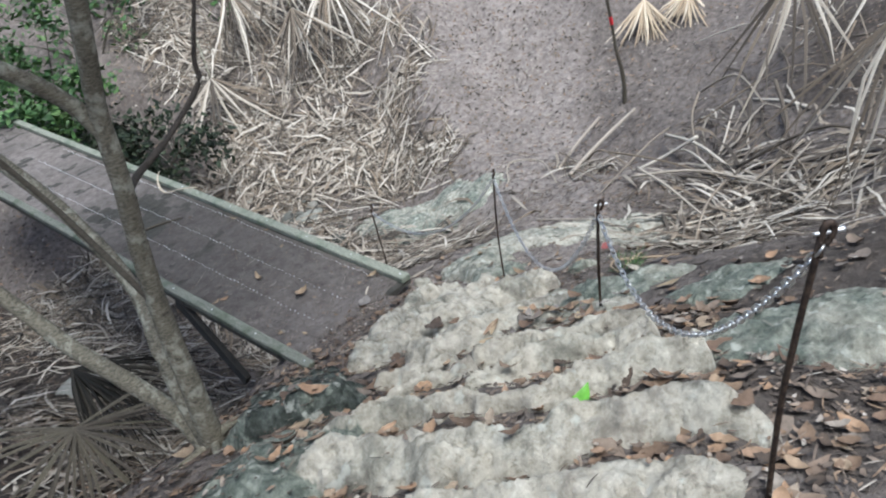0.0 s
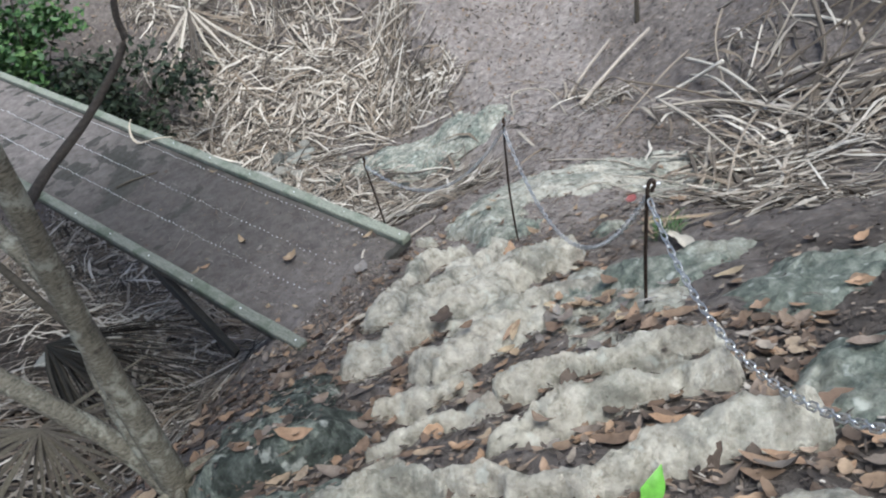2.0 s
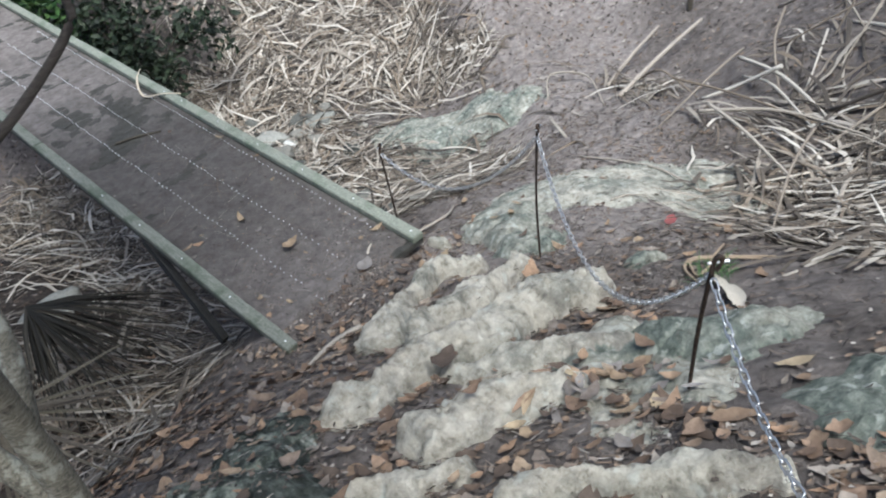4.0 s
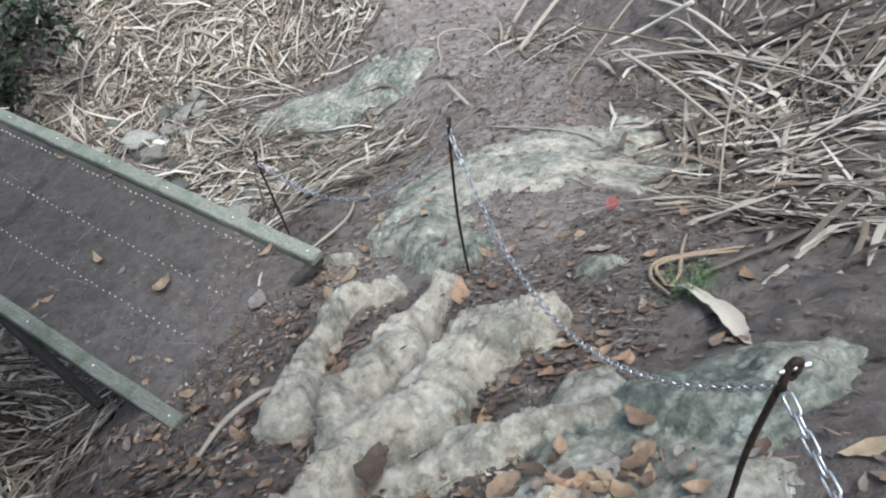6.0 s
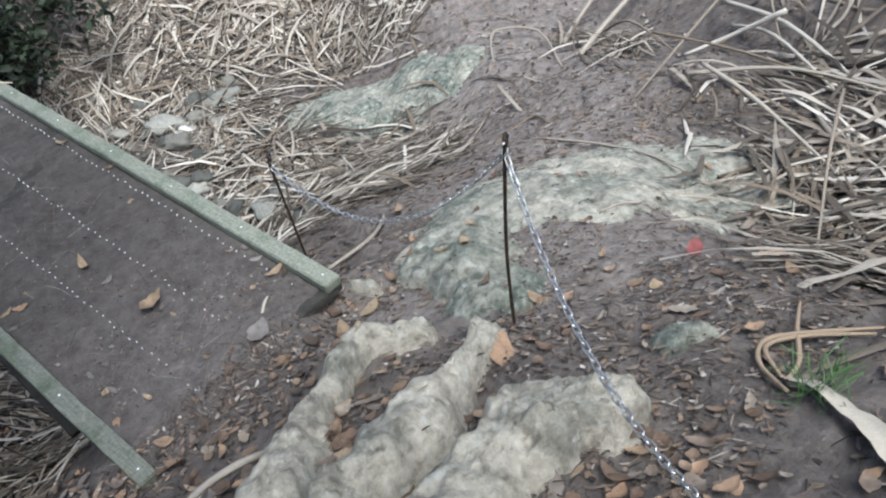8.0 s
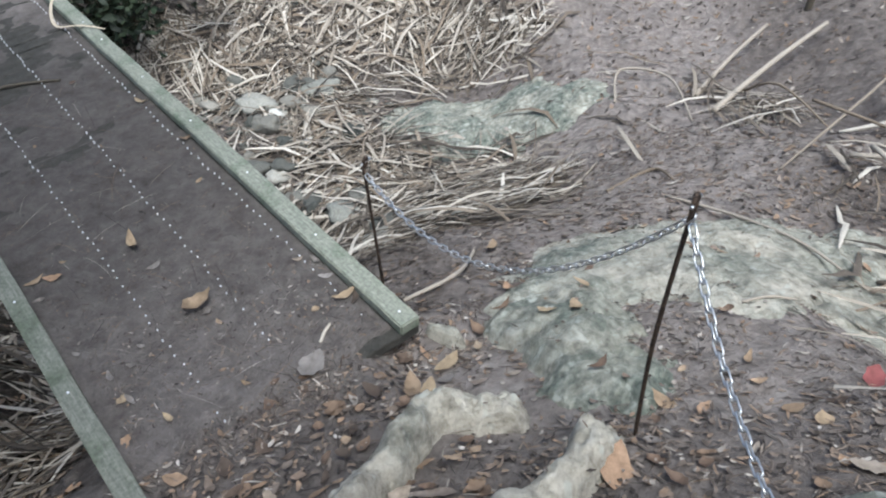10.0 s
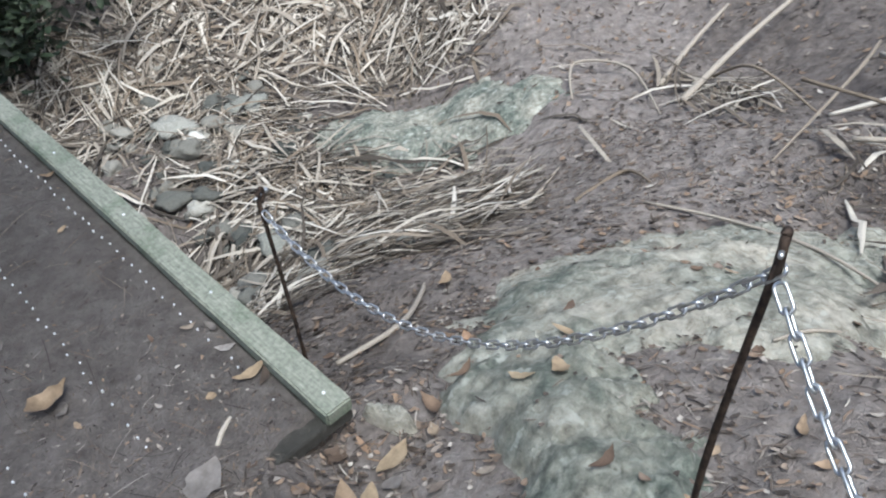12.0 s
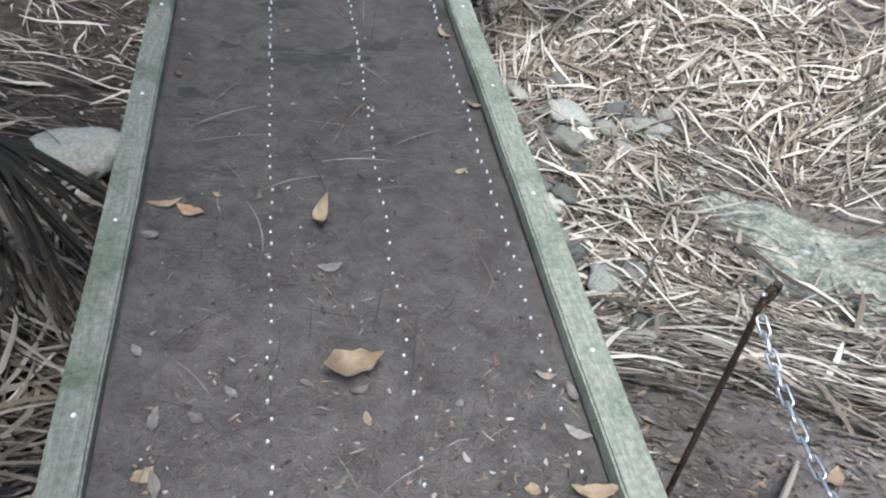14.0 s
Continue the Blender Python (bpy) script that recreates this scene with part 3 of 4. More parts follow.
# ---- chain rail ----
TOPS = [(0.05, 0.335, 0.4), (0.03, -0.88, 0.965), (-0.94, -2.25, 1.62), (-1.94, -3.34, 2.38)]
FEET = [(0.05, 0.27), (0.02, -0.87), (-0.89, -2.2), (-1.93, -3.29)]
for i, (top, foot) in enumerate(zip(TOPS, FEET)):
    f = Vector((*foot, gz(*foot) - 0.06))
    post = tagged(new("chain_post"), "thin rusty steel rod post with a bent loop carrying a chain", "post", "chain posts")
    post.location = f
    t = Vector(top) - f
    k = t * 0.5 + Vector((0.008 * (-1) ** i, 0.01, 0))
    v, fa = tube([(0, 0, 0), k, t], [(0.0058, 0.0056, 0.0058, 0.006)[i]] * 3, 8, 0.1, i)
    part("rod", mesh("rod", v, fa, RUST), post)
    side = Vector((0.86, 0.3, 0)).normalized() if i < 2 else Vector((0.75, -0.66, 0)).normalized()
    up = Vector((0.02, 0.03, 1)).normalized()
    hook = [t - up * 0.03, t, t + up * 0.02 + side * 0.004, t + up * 0.028 + side * 0.012, t + up * 0.02 + side * 0.02, t + up * 0.002 + side * 0.016, t - up * 0.01 + side * 0.008]
    v, fa = tube(hook, [0.006, 0.006, 0.0062, 0.0065, 0.0062, 0.006, 0.005], 8, 0.15, i)
    part("hook", mesh("hook", v, fa, RUST), post, "hammered steel rod end bent into a hook")
    v, fa = tube([t + up * 0.012 - side * 0.012, t + up * 0.012 + side * 0.014, t + up * 0.012 + side * 0.036], [0.0035, 0.0035, 0.0065], 6)
    part("bolt", mesh("bolt", v, fa, ZINC), post, "bright shackle bolt")

verts, faces = [], []
half, wide, wire, around, ringn = 0.0105, 0.0075, 0.0024, 16, 6
for i in range(around):
    a = 2 * math.pi * i / around
    c = Vector((math.cos(a) * wide + (half if math.cos(a) > 0 else -half), math.sin(a) * wide, 0))
    out = Vector((math.cos(a), math.sin(a), 0))
    for j in range(ringn):
        w = 2 * math.pi * j / ringn
        verts.append(c + out * wire * math.cos(w) + Vector((0, 0, wire * math.sin(w))))
for i in range(around):
    for j in range(ringn):
        faces.append((i * ringn + j, i * ringn + (j + 1) % ringn, (i + 1) % around * ringn + (j + 1) % ringn, (i + 1) % around * ringn + j))
LINK = mesh("link", verts, faces, ZINC)
for (a, b), sag in zip(zip(TOPS, TOPS[1:]), (0.27, 0.42, 0.33)):
    a, b = Vector(a) - Vector((0, 0, 0.02)), Vector(b) - Vector((0, 0, 0.02))
    fine_pts = []
    for s in range(801):
        t = s / 800
        p = a.lerp(b, t) - Vector((0, 0, sag * 4 * t * (1 - t)))
        fine_pts.append(p)
    chain = tagged(new("chain"), "galvanised steel chain hanging in a curve between posts", "chain", "chain spans")
    chain.location = a
    walked, last, flip = 0.0, fine_pts[0], 0
    for p, pn in zip(fine_pts, fine_pts[1:]):
        walked += (p - last).length
        last = p
        if walked >= 0.0285:
            walked -= 0.0285
            d = (pn - p).normalized()
            q = d.to_track_quat("X", "Z").to_matrix().to_4x4()
            part("link", LINK, chain, "", Matrix.Translation(p - a) @ q @ pose(0, 0, 0, 45 + 90 * flip, 0, 0))
            flip = 1 - flip


# ---- trees ----
def tree_part(name, pts, radii, parent, mat, seed, label=""):
    v, f = tube([Vector(p) - parent.location for p in pts], radii, 10, 0.12, seed)
    return part(name, mesh(name, v, f, mat), parent, label)


tree = tagged(new("tree"), "slender grey-brown tree with forked bare stems beside the rock steps", "tree")
tree.location = (-2.2, -1.36, gz(-2.2, -1.36))
b0 = (-2.2, -1.36, gz(-2.2, -1.36) - 0.1)
tree_part("trunk", [b0, (-2.2, -1.36, 1.5), (-2.2, -1.39, 1.82), (-2.2, -1.48, 2.17), (-2.2, -1.53, 2.42), (-2.2, -1.66, 2.71), (-2.18, -1.8, 3.2), (-2.1, -1.9, 4.2)], [0.05, 0.036, 0.033, 0.03, 0.027, 0.026, 0.024, 0.015], tree, BARK, 1)
tree_part("stem", [b0, (-2.2, -1.2, 1.32), (-2.11, -0.95, 1.53), (-2.14, -0.69, 1.8), (-2.22, -0.47, 2.02), (-2.41, -0.33, 2.38)], [0.045, 0.03, 0.03, 0.03, 0.028, 0.02], tree, BARK, 2)
tree_part("stem", [b0, (-2.24, -1.17, 1.14), (-2.37, -0.84, 1.38), (-2.46, -0.59, 1.6), (-2.64, -0.42, 1.95)], [0.045, 0.034, 0.034, 0.03, 0.02], tree, BARK, 3)
tree_part("branch", [(-2.2, -1.5, 2.32), (-2.24, -1.47, 2.42), (-2.38, -1.48, 2.58), (-2.6, -1.5, 2.75)], [0.026, 0.024, 0.022, 0.015], tree, BARK, 4)
tree_part("branch", [(-2.2, -1.45, 2.1), (-2.07, -1.3, 2.09), (-1.89, -1.22, 2.13), (-1.7, -1.16, 2.23), (-1.67, -1.14, 2.32), (-1.57, -1.15, 2.6)], [0.014, 0.013, 0.011, 0.01, 0.009, 0.006], tree, BARK_DARK, 5, "dark mossy side branch")
tree_part("branch", [(-2.2, -1.4, 1.65), (-2.28, -1.1, 2.0), (-2.42, -1.0, 2.4), (-2.5, -1.0, 3.0)], [0.012, 0.01, 0.009, 0.006], tree, BARK_DARK, 6)
# unseen upper stems, added to carry the foliage overhead
tree_part("stem", [(-2.41, -0.33, 2.36), (-2.55, 0.1, 3.1), (-2.5, 0.6, 3.9), (-2.3, 1.1, 4.5)], [0.02, 0.018, 0.014, 0.007], tree, BARK, 7)
tree_part("stem", [(-2.64, -0.42, 1.93), (-3.0, 0.1, 2.8), (-3.1, 0.8, 3.7), (-3.0, 1.6, 4.4)], [0.02, 0.017, 0.013, 0.006], tree, BARK, 8)
# unseen foliage added out of view to block sky light from the left
rng = random.Random(91)
V, F, n = [], [], 0
v0, f0 = leaf(random.Random(4), 1.0, 0.45, 0.2)
tufts = [Vector((-2.5 + rng.gauss(0, 0.85), 0.8 + rng.gauss(0, 1.3), 4.2 + rng.gauss(0, 0.35))) for _ in range(70)] + [Vector((-2.1 + rng.gauss(0, 0.35), -1.8 + rng.gauss(0, 0.35), 4.4 + rng.gauss(0, 0.2))) for _ in range(8)]
for _ in range(4200):
    c = rng.choice(tufts) + Vector([rng.gauss(0, 0.17) for _ in range(3)]) - tree.location
    m = np.array(Euler((rng.uniform(-0.8, 0.8), rng.uniform(-0.8, 0.8), rng.uniform(0, 6.3))).to_matrix())
    V.append((v0 * rng.uniform(0.1, 0.19)) @ m.T + np.array(c))
    F += [tuple(i + n for i in q) for q in f0]
    n += len(v0)
part("crown", mesh("crown", np.concatenate(V), F, GREEN), tree, "unseen green foliage added overhead to shade the left side")
for k in range(5):
    a = k * 1.3 + 0.4
    tree_part("root", [(-2.2, -1.36, b0[2] + 0.14), (-2.2 + 0.09 * math.cos(a), -1.36 + 0.09 * math.sin(a), gz(-2.2 + 0.09 * math.cos(a), -1.36 + 0.09 * math.sin(a)) + 0.02), (-2.2 + 0.3 * math.cos(a), -1.36 + 0.3 * math.sin(a), gz(-2.2 + 0.3 * math.cos(a), -1.36 + 0.3 * math.sin(a)) - 0.04)], [0.02, 0.016, 0.008], tree, BARK, 10 + k)


def bush(centre, size, count, leaf_len, seed, label, mat=None):
    rng = random.Random(seed)
    ob = tagged(new("bush"), label, "bush")
    ob.location = centre
    V, F, n = [], [], 0
    v0, f0 = leaf(random.Random(3), 1.0, 0.42, 0.25)
    clumps = [Vector((rng.gauss(0, size[0]), rng.gauss(0, size[1]), abs(rng.gauss(size[2], size[2] * 0.6)))) for _ in range(26)]
    for _ in range(count):
        c = rng.choice(clumps)
        p = c + Vector([rng.gauss(0, 0.14) for _ in range(3)])
        L = leaf_len * rng.uniform(0.6, 1.3)
        m = np.array(Euler((rng.uniform(-1, 1), rng.uniform(-0.9, 0.9), rng.uniform(0, 6.3))).to_matrix())
        V.append((v0 * L) @ m.T + np.array(p))
        F += [tuple(i + n for i in f) for f in f0]
        n += len(v0)
    part("foliage", mesh("foliage", np.concatenate(V), F, mat or GREEN), ob)
    for i, c in enumerate(clumps[:14]):
        v, f = tube([(0, 0, -0.2), c * 0.5 + Vector((0.05, 0, 0.1)), c], [0.014, 0.009, 0.004], 5, 0, i)
        part("twig", mesh("twig", v, f, BARK_DARK), ob)
    return ob


bush((0.45, 7.5, gz(0.45, 7.5)), (0.4, 0.7, 1.3), 3200, 0.12, 4, "dense dark green leafy bush beyond the footbridge")
# added shrub, it fills the hollow under the bank with painted shade
bush((1.0, 6.4, gz(1.0, 6.4)), (0.4, 0.6, 0.6), 2600, 0.11, 14, "near-black shrub added as the shaded hollow under the bank by the bridge", SHADE_GREEN)
bush((2.1, 9.0, gz(2.1, 9.0)), (0.8, 0.7, 0.6), 1100, 0.12, 8, "dark green ferny bush on the far bank")


# ---- dead palm fronds ----
def fan(name, apex, way, spread_deg, count, length, wide, mat, seed, label, droop=0.25, stalk=0.0):
    """A dead frond: stiff leaflets that spread from the end of one stalk."""
    rng = random.Random(seed)
    ob = tagged(new(name), label, "palm frond", "dead fronds")
    ob.location = apex
    way = Vector(way).normalized()
    side = way.cross(Vector((0, 0, 1))).normalized()
    up = side.cross(way)
    for i in range(count):
        a = radians(spread_deg) * ((i + 0.5) / count - 0.5) * 2 + rng.uniform(-0.06, 0.06)
        d = way * math.cos(a) + side * math.sin(a) + up * rng.uniform(-0.2, 0.2)
        L = length * rng.uniform(0.6, 1.05)
        sway = side * rng.gauss(0, 0.09) * L
        pts = [Vector((0, 0, 0)), d * L * 0.35, d * L * 0.7 - up * droop * L * 0.25 + sway * 0.35, d * L - up * droop * L * 0.7 + sway]
        verts, faces = [], []
        across = d.cross(up).normalized()
        for j in range(7):
            t = j / 6
            k = min(int(t * 3), 2)
            c = pts[k].lerp(pts[k + 1], t * 3 - k)
            w = wide / 2 * (0.35 + 0.65 * math.sin(math.pi * min(t * 1.3 + 0.1, 1) * 0.72)) * (1 - 0.75 * t * t)
            verts += [c - across * w, c + up * w * 0.5, c + across * w]
            if j:
                m = j * 3
                faces += [(m - 3, m, m + 1, m - 2), (m - 2, m + 1, m + 2, m - 1)]
        part("leaflet", mesh("leaflet", verts, faces, mat), ob)
    if stalk:
        v, f = tube([(0, 0, 0), -way * stalk * 0.5 + up * 0.03, -way * stalk], [0.015, 0.02, 0.028], 7, 0.1, seed)
        part("stalk", mesh("stalk", v, f, BARK), ob)
    return ob


fan("palm_frond", (2.75, 6.9, -0.55), (-0.35, -0.75, -0.75), 52, 14, 1.3, 0.042, PALM, 3, "pale dead palm frond fanned out above the litter", 0.05, 0.9)
fan("palm_frond", (-2.25, 0.5, 0.12), (-0.3, -0.5, -0.5), 110, 30, 0.75, 0.024, BARK_DARK, 5, "grey withered palm frond spreading beside the tree")
# this frond's colour holds the shade beside the bridge
fan("palm_frond", (-1.75, 2.2, -0.6), (0.3, -0.85, -0.2), 44, 60, 1.05, 0.024, PALM_SHADED, 6, "withered palm frond against the bridge, coloured dark for its shade")
fan("palm_frond", (6.9, 2.2, -0.35), (-0.75, -0.45, -0.75), 42, 40, 0.75, 0.035, PALM_TAN, 7, "bright tan dead palm frond on the bank", 0.1)
fan("palm_frond", (7.2, 1.7, -0.3), (-0.8, -0.1, -0.6), 50, 34, 0.6, 0.035, PALM_TAN, 8, "orange tan dead palm frond on the bank", 0.1)
for k, (x, y, h, wx, wy) in enumerate(((4.3, 6.7, 0.75, -0.3, -0.8), (5.0, 6.6, 0.8, -0.5, -0.6), (4.7, 7.6, 0.9, -0.2, -0.7), (3.9, 7.7, 0.8, -0.1, -0.8), (5.5, 7.4, 0.9, -0.6, -0.6))):
    fan("palm_frond", (x, y, gz(x, y) + h), (wx, wy, -0.75), 40, 26, 1.5, 0.036, PALM, 20 + k, "grey dead palm frond hanging over the far bank", 0.15, 0.5)

for k, (x, y, z, wx, wy, wz, n) in enumerate(((2.6, -2.2, 1.2, -0.5, 0.1, -0.85, 9), (3.2, -2.9, 1.0, -0.7, 0.3, -0.6, 10), (3.4, -1.2, 1.2, -0.5, -0.2, -0.85, 8), (4.6, -1.6, 1.2, -0.7, 0.3, -0.7, 12), (5.6, -0.6, 1.0, -0.8, 0.2, -0.6, 12))):
    fan("palm_frond", (x, y, z), (wx, wy, wz), 42, n + 4, 1.35, 0.03, PALM, 40 + k, "grey dead palm frond hanging down the bank", 0.12, 0.6)

rng = random.Random(11)
for k in range(44):
    x, y = rng.uniform(2.6, 6.6), rng.uniform(-2.6, 0.6)
    if k >= 34:
        x, y = rng.uniform(1.4, 3.2), rng.uniform(-1.8, -0.3)
    L, a = rng.uniform(0.6, 1.7), rng.gauss(0.25, 0.8)
    rise = rng.choice((0.05, 0.2, 0.5)) * rng.random()
    ex, ey = x + L * math.cos(a), y + L * math.sin(a)
    mid = ((x + ex) / 2 + rng.uniform(-0.1, 0.1), (y + ey) / 2 + rng.uniform(-0.1, 0.1))
    p0 = Vector((x, y, gz(x, y) + 0.01))
    w = rng.uniform(0.006, 0.017)
    pts = [Vector((0, 0, 0)), Vector((*mid, max(gz(*mid) + 0.02, p0.z + rise * 0.5))) - p0, Vector((ex, ey, gz(ex, ey) + 0.02 + rise)) - p0]
    v, f = tube(pts, [w * 0.6, w, w * 1.2], 7, 0.15, k)
    ob = tagged(new("palm_branch", mesh("palm_branch", v, f, PALM)), "bare grey dead palm branch lying on the litter", "branch", "dead palm branches")
    ob.location = p0

for name, a, b, ra, rb, mat, label, cat in (
    ("stick", (3.55, 1.2), (5.1, 1.3), 0.024, 0.018, ROOT, "straight pale dead stick on the soil", "stick"),
    ("stick", (3.75, 1.5), (5.0, 1.75), 0.02, 0.014, ROOT, "straight pale dead stick on the soil", "stick"),
    ("stick", (-0.64, 2.62), (-0.34, 2.47), 0.011, 0.008, BARK_DARK, "short dark stick lying on the bridge deck", "stick"),
):
    za, zb = (gz(*a) + 0.03, gz(*b) + 0.12) if b[0] > 1 else (deck_z(-0.6) + 0.012, deck_z(-0.35) + 0.012)
    v, f = tube([(0, 0, 0), ((b[0] - a[0]) / 2, (b[1] - a[1]) / 2 + 0.02, (zb - za) / 2), (b[0] - a[0], b[1] - a[1], zb - za)], [ra, (ra + rb) / 2, rb], 8, 0.1, 3)
    ob = tagged(new(name, mesh(name, v, f, mat)), label, cat)
    ob.location = (*a, za)

for k, (pts, rad, label) in enumerate((
    (((1.97, 0.44), (1.95, 0.0), (1.82, -0.4), (1.68, -0.76)), 0.008, "long thin pale twig across the rock slab"),
    (((0.92, -0.62), (1.0, -0.67), (1.08, -0.73)), 0.006, "short pale strip of dry palm on the slab"),
    (((0.21, 0.4), (0.48, 0.42), (0.75, 0.62), (1.08, 0.92)), 0.01, "pale bent twig on the bank beside the bridge"),
    (((2.0, 0.85), (2.4, 0.84), (2.2, 0.56)), 0.012, "broken pale twig on the soil"),
    (((3.3, 1.9), (3.7, 2.2), (3.8, 1.8), (3.3, 1.2)), 0.011, "bent bare twig arching over the soil"),
    (((1.6, 1.3), (2.0, 1.2), (2.5, 1.35)), 0.012, "thin dark twig in the litter"),
)):
    o = Vector((*pts[0], gz(*pts[0])))
    lift = 0.07 if k == 4 else 0.0
    v, f = tube([Vector((x, y, gz(x, y) + 0.012 + (lift if 0 < i < len(pts) - 1 else 0))) - o for i, (x, y) in enumerate(pts)], [rad * 0.8] + [rad] * (len(pts) - 2) + [rad * 0.5], 6, 0.2, k)
    ob = tagged(new("twig", mesh("twig", v, f, ROOT if k in (0, 1, 2, 4) else PALM)), label, "twig")
    ob.location = o

stake = tagged(new("marker_stake"), "thin dark leaning stake with a red painted band", "stake")
stake.location = (5.46, 1.66, gz(5.46, 1.66))
v, f = tube([(0, 0, -0.1), (-0.02, 0, 0.35), (-0.11, 0.03, 0.75), (-0.14, 0.05, 1.05), (-0.24, 0.06, 1.5)], [0.034, 0.026, 0.022, 0.02, 0.018], 7, 0.25, 2)
part("shaft", mesh("shaft", v, f, BARK_DARK), stake)
v, f = tube([(-0.144, 0.051, 1.07), (-0.155, 0.053, 1.12), (-0.166, 0.054, 1.17)], [0.024, 0.024, 0.023], 7)
part("painted_band", mesh("painted_band", v, f, RED_PAINT), stake, "red painted band")

# curled palm sheath beside the steps, and the arched root near the bridge
rng = random.Random(12)
V, F = [], []
for i in range(13):
    t = i / 12
    x, y = 0.03 - 0.29 * t + 0.02 * math.sin(4 * t), -1.69 - 0.34 * t - 0.03 * math.sin(3 * t)
    w = (0.007 + 0.026 * min(1, t * 1.7) - 0.006 * t) * rng.uniform(0.8, 1.15)
    for k in (-1, -0.45, 0.1, 0.6, 1):
        torn = rng.uniform(-0.05, 0.03) if i == 12 else 0.0
        px, py = x + 0.76 * w * k - 0.65 * torn, y - 0.65 * w * k - 0.76 * torn
        V.append((px, py, gz(x, y) + 0.022 + 0.55 * w * k * k + 0.012 * math.sin(5 * t) + rng.uniform(-0.003, 0.003) + 0.012 * (i == 12) * rng.random()))
    if i:
        n = i * 5
        F += [(n - 5 + j, n + j, n + j + 1, n - 4 + j) for j in range(4)]
tagged(new("palm_sheath", mesh("palm_sheath", V, F, PALE)), "pale split palm sheath curled on the soil", "palm sheath")
for k, pts in enumerate((((0.03, -1.69), (0.12, -1.61), (0.23, -1.67), (0.34, -1.81)), ((0.02, -1.7), (0.1, -1.7), (0.26, -1.64), (0.43, -1.59)), ((-0.02, -1.72), (0.06, -1.62), (0.16, -1.6), (0.28, -1.7), (0.4, -1.84)))):
    o = Vector((*pts[0], gz(*pts[0])))
    v, f = tube([Vector((x, y, gz(x, y) + 0.02 + 0.02 * (0 < i < len(pts) - 1))) - o for i, (x, y) in enumerate(pts)], [0.005] + [0.007] * (len(pts) - 2) + [0.004], 6, 0.3, k)
    tagged(new("palm_strip", mesh("palm_strip", v, f, BROWN_STRIP)), "thin brown palm strip curving off the pale sheath", "palm strip").location = o
v, f = tube([(-1.2, -0.42, gz(-1.2, -0.42)), (-1.0, -0.45, gz(-1.0, -0.45) + 0.08), (-0.85, -0.52, gz(-0.85, -0.52) + 0.08), (-0.72, -0.5, gz(-0.72, -0.5) + 0.01)], [0.007, 0.012, 0.013, 0.009], 6)
tagged(new("root", mesh("root", v, f, ROOT)), "thin arched bare root lying before the bridge", "root")


# ---- stones of the gully ----
def stone_mesh(seed):
    bm = bmesh.new()
    bmesh.ops.create_icosphere(bm, subdivisions=3, radius=1)
    rng = random.Random(seed)
    s = Vector((rng.uniform(0.8, 1.3), rng.uniform(0.7, 1.0), rng.uniform(0.45, 0.75)))
    for vtx in bm.verts:
        n = noise.noise(vtx.co * 1.1 + Vector((seed * 7.3, 0, 0))) + 0.28 * noise.noise(vtx.co * 3.1 + Vector((0, seed * 3.1, 0)))
        vtx.co = Vector(a * b for a, b in zip(vtx.co * (1 + 0.6 * n), s))
    return done(bm, "stone", STONE, True)


STONES = [stone_mesh(s) for s in range(6)]
PALE_STONE = STONES[2].copy()
PALE_STONE.materials[0] = CHALK
rng = random.Random(21)
for k in range(230):
    if k < 155:
        x, y = rng.gauss(1.65, 0.45), rng.gauss(4.4, 0.7)
    else:
        x, y = rng.gauss(1.15, 0.3), rng.gauss(2.7, 0.5)
    r = rng.uniform(0.02, 0.06) if rng.random() < 0.8 else rng.uniform(0.06, 0.13)
    ob = new("stone", rng.choice(STONES))
    ob.matrix_world = pose(x, y, gz(x, y) + r * 0.3, rng.uniform(-20, 20), rng.uniform(-20, 20), rng.uniform(0, 360)) @ Matrix.Diagonal((r, r, r, 1))
    tagged(ob, "rounded grey stone lying in the dry gully", "stone", "gully stones")


for x, y, r in ((-1.55, 2.95, 0.2), (1.6, 4.65, 0.16), (2.2, 4.5, 0.15), (1.35, 2.78, 0.15)):
    ob = new("stone", PALE_STONE)
    ob.matrix_world = pose(x, y, gz(x, y) + r * 0.3, 8, 5, x * 90) @ Matrix.Diagonal((r, r, r, 1))
    tagged(ob, "large pale worn stone lying in the dry gully", "stone", "gully stones")


# ---- litter ----
def on_path(x, y):
    """Bare trodden soil."""
    t = max(0.0, min(1.0, ((x - 0.8) * 6.2 + (y + 0.5) * 5.5) / (6.2 ** 2 + 5.5 ** 2)))
    return math.hypot(x - 0.8 - 6.2 * t, y + 0.5 - 5.5 * t) < 0.4 + 0.75 * t


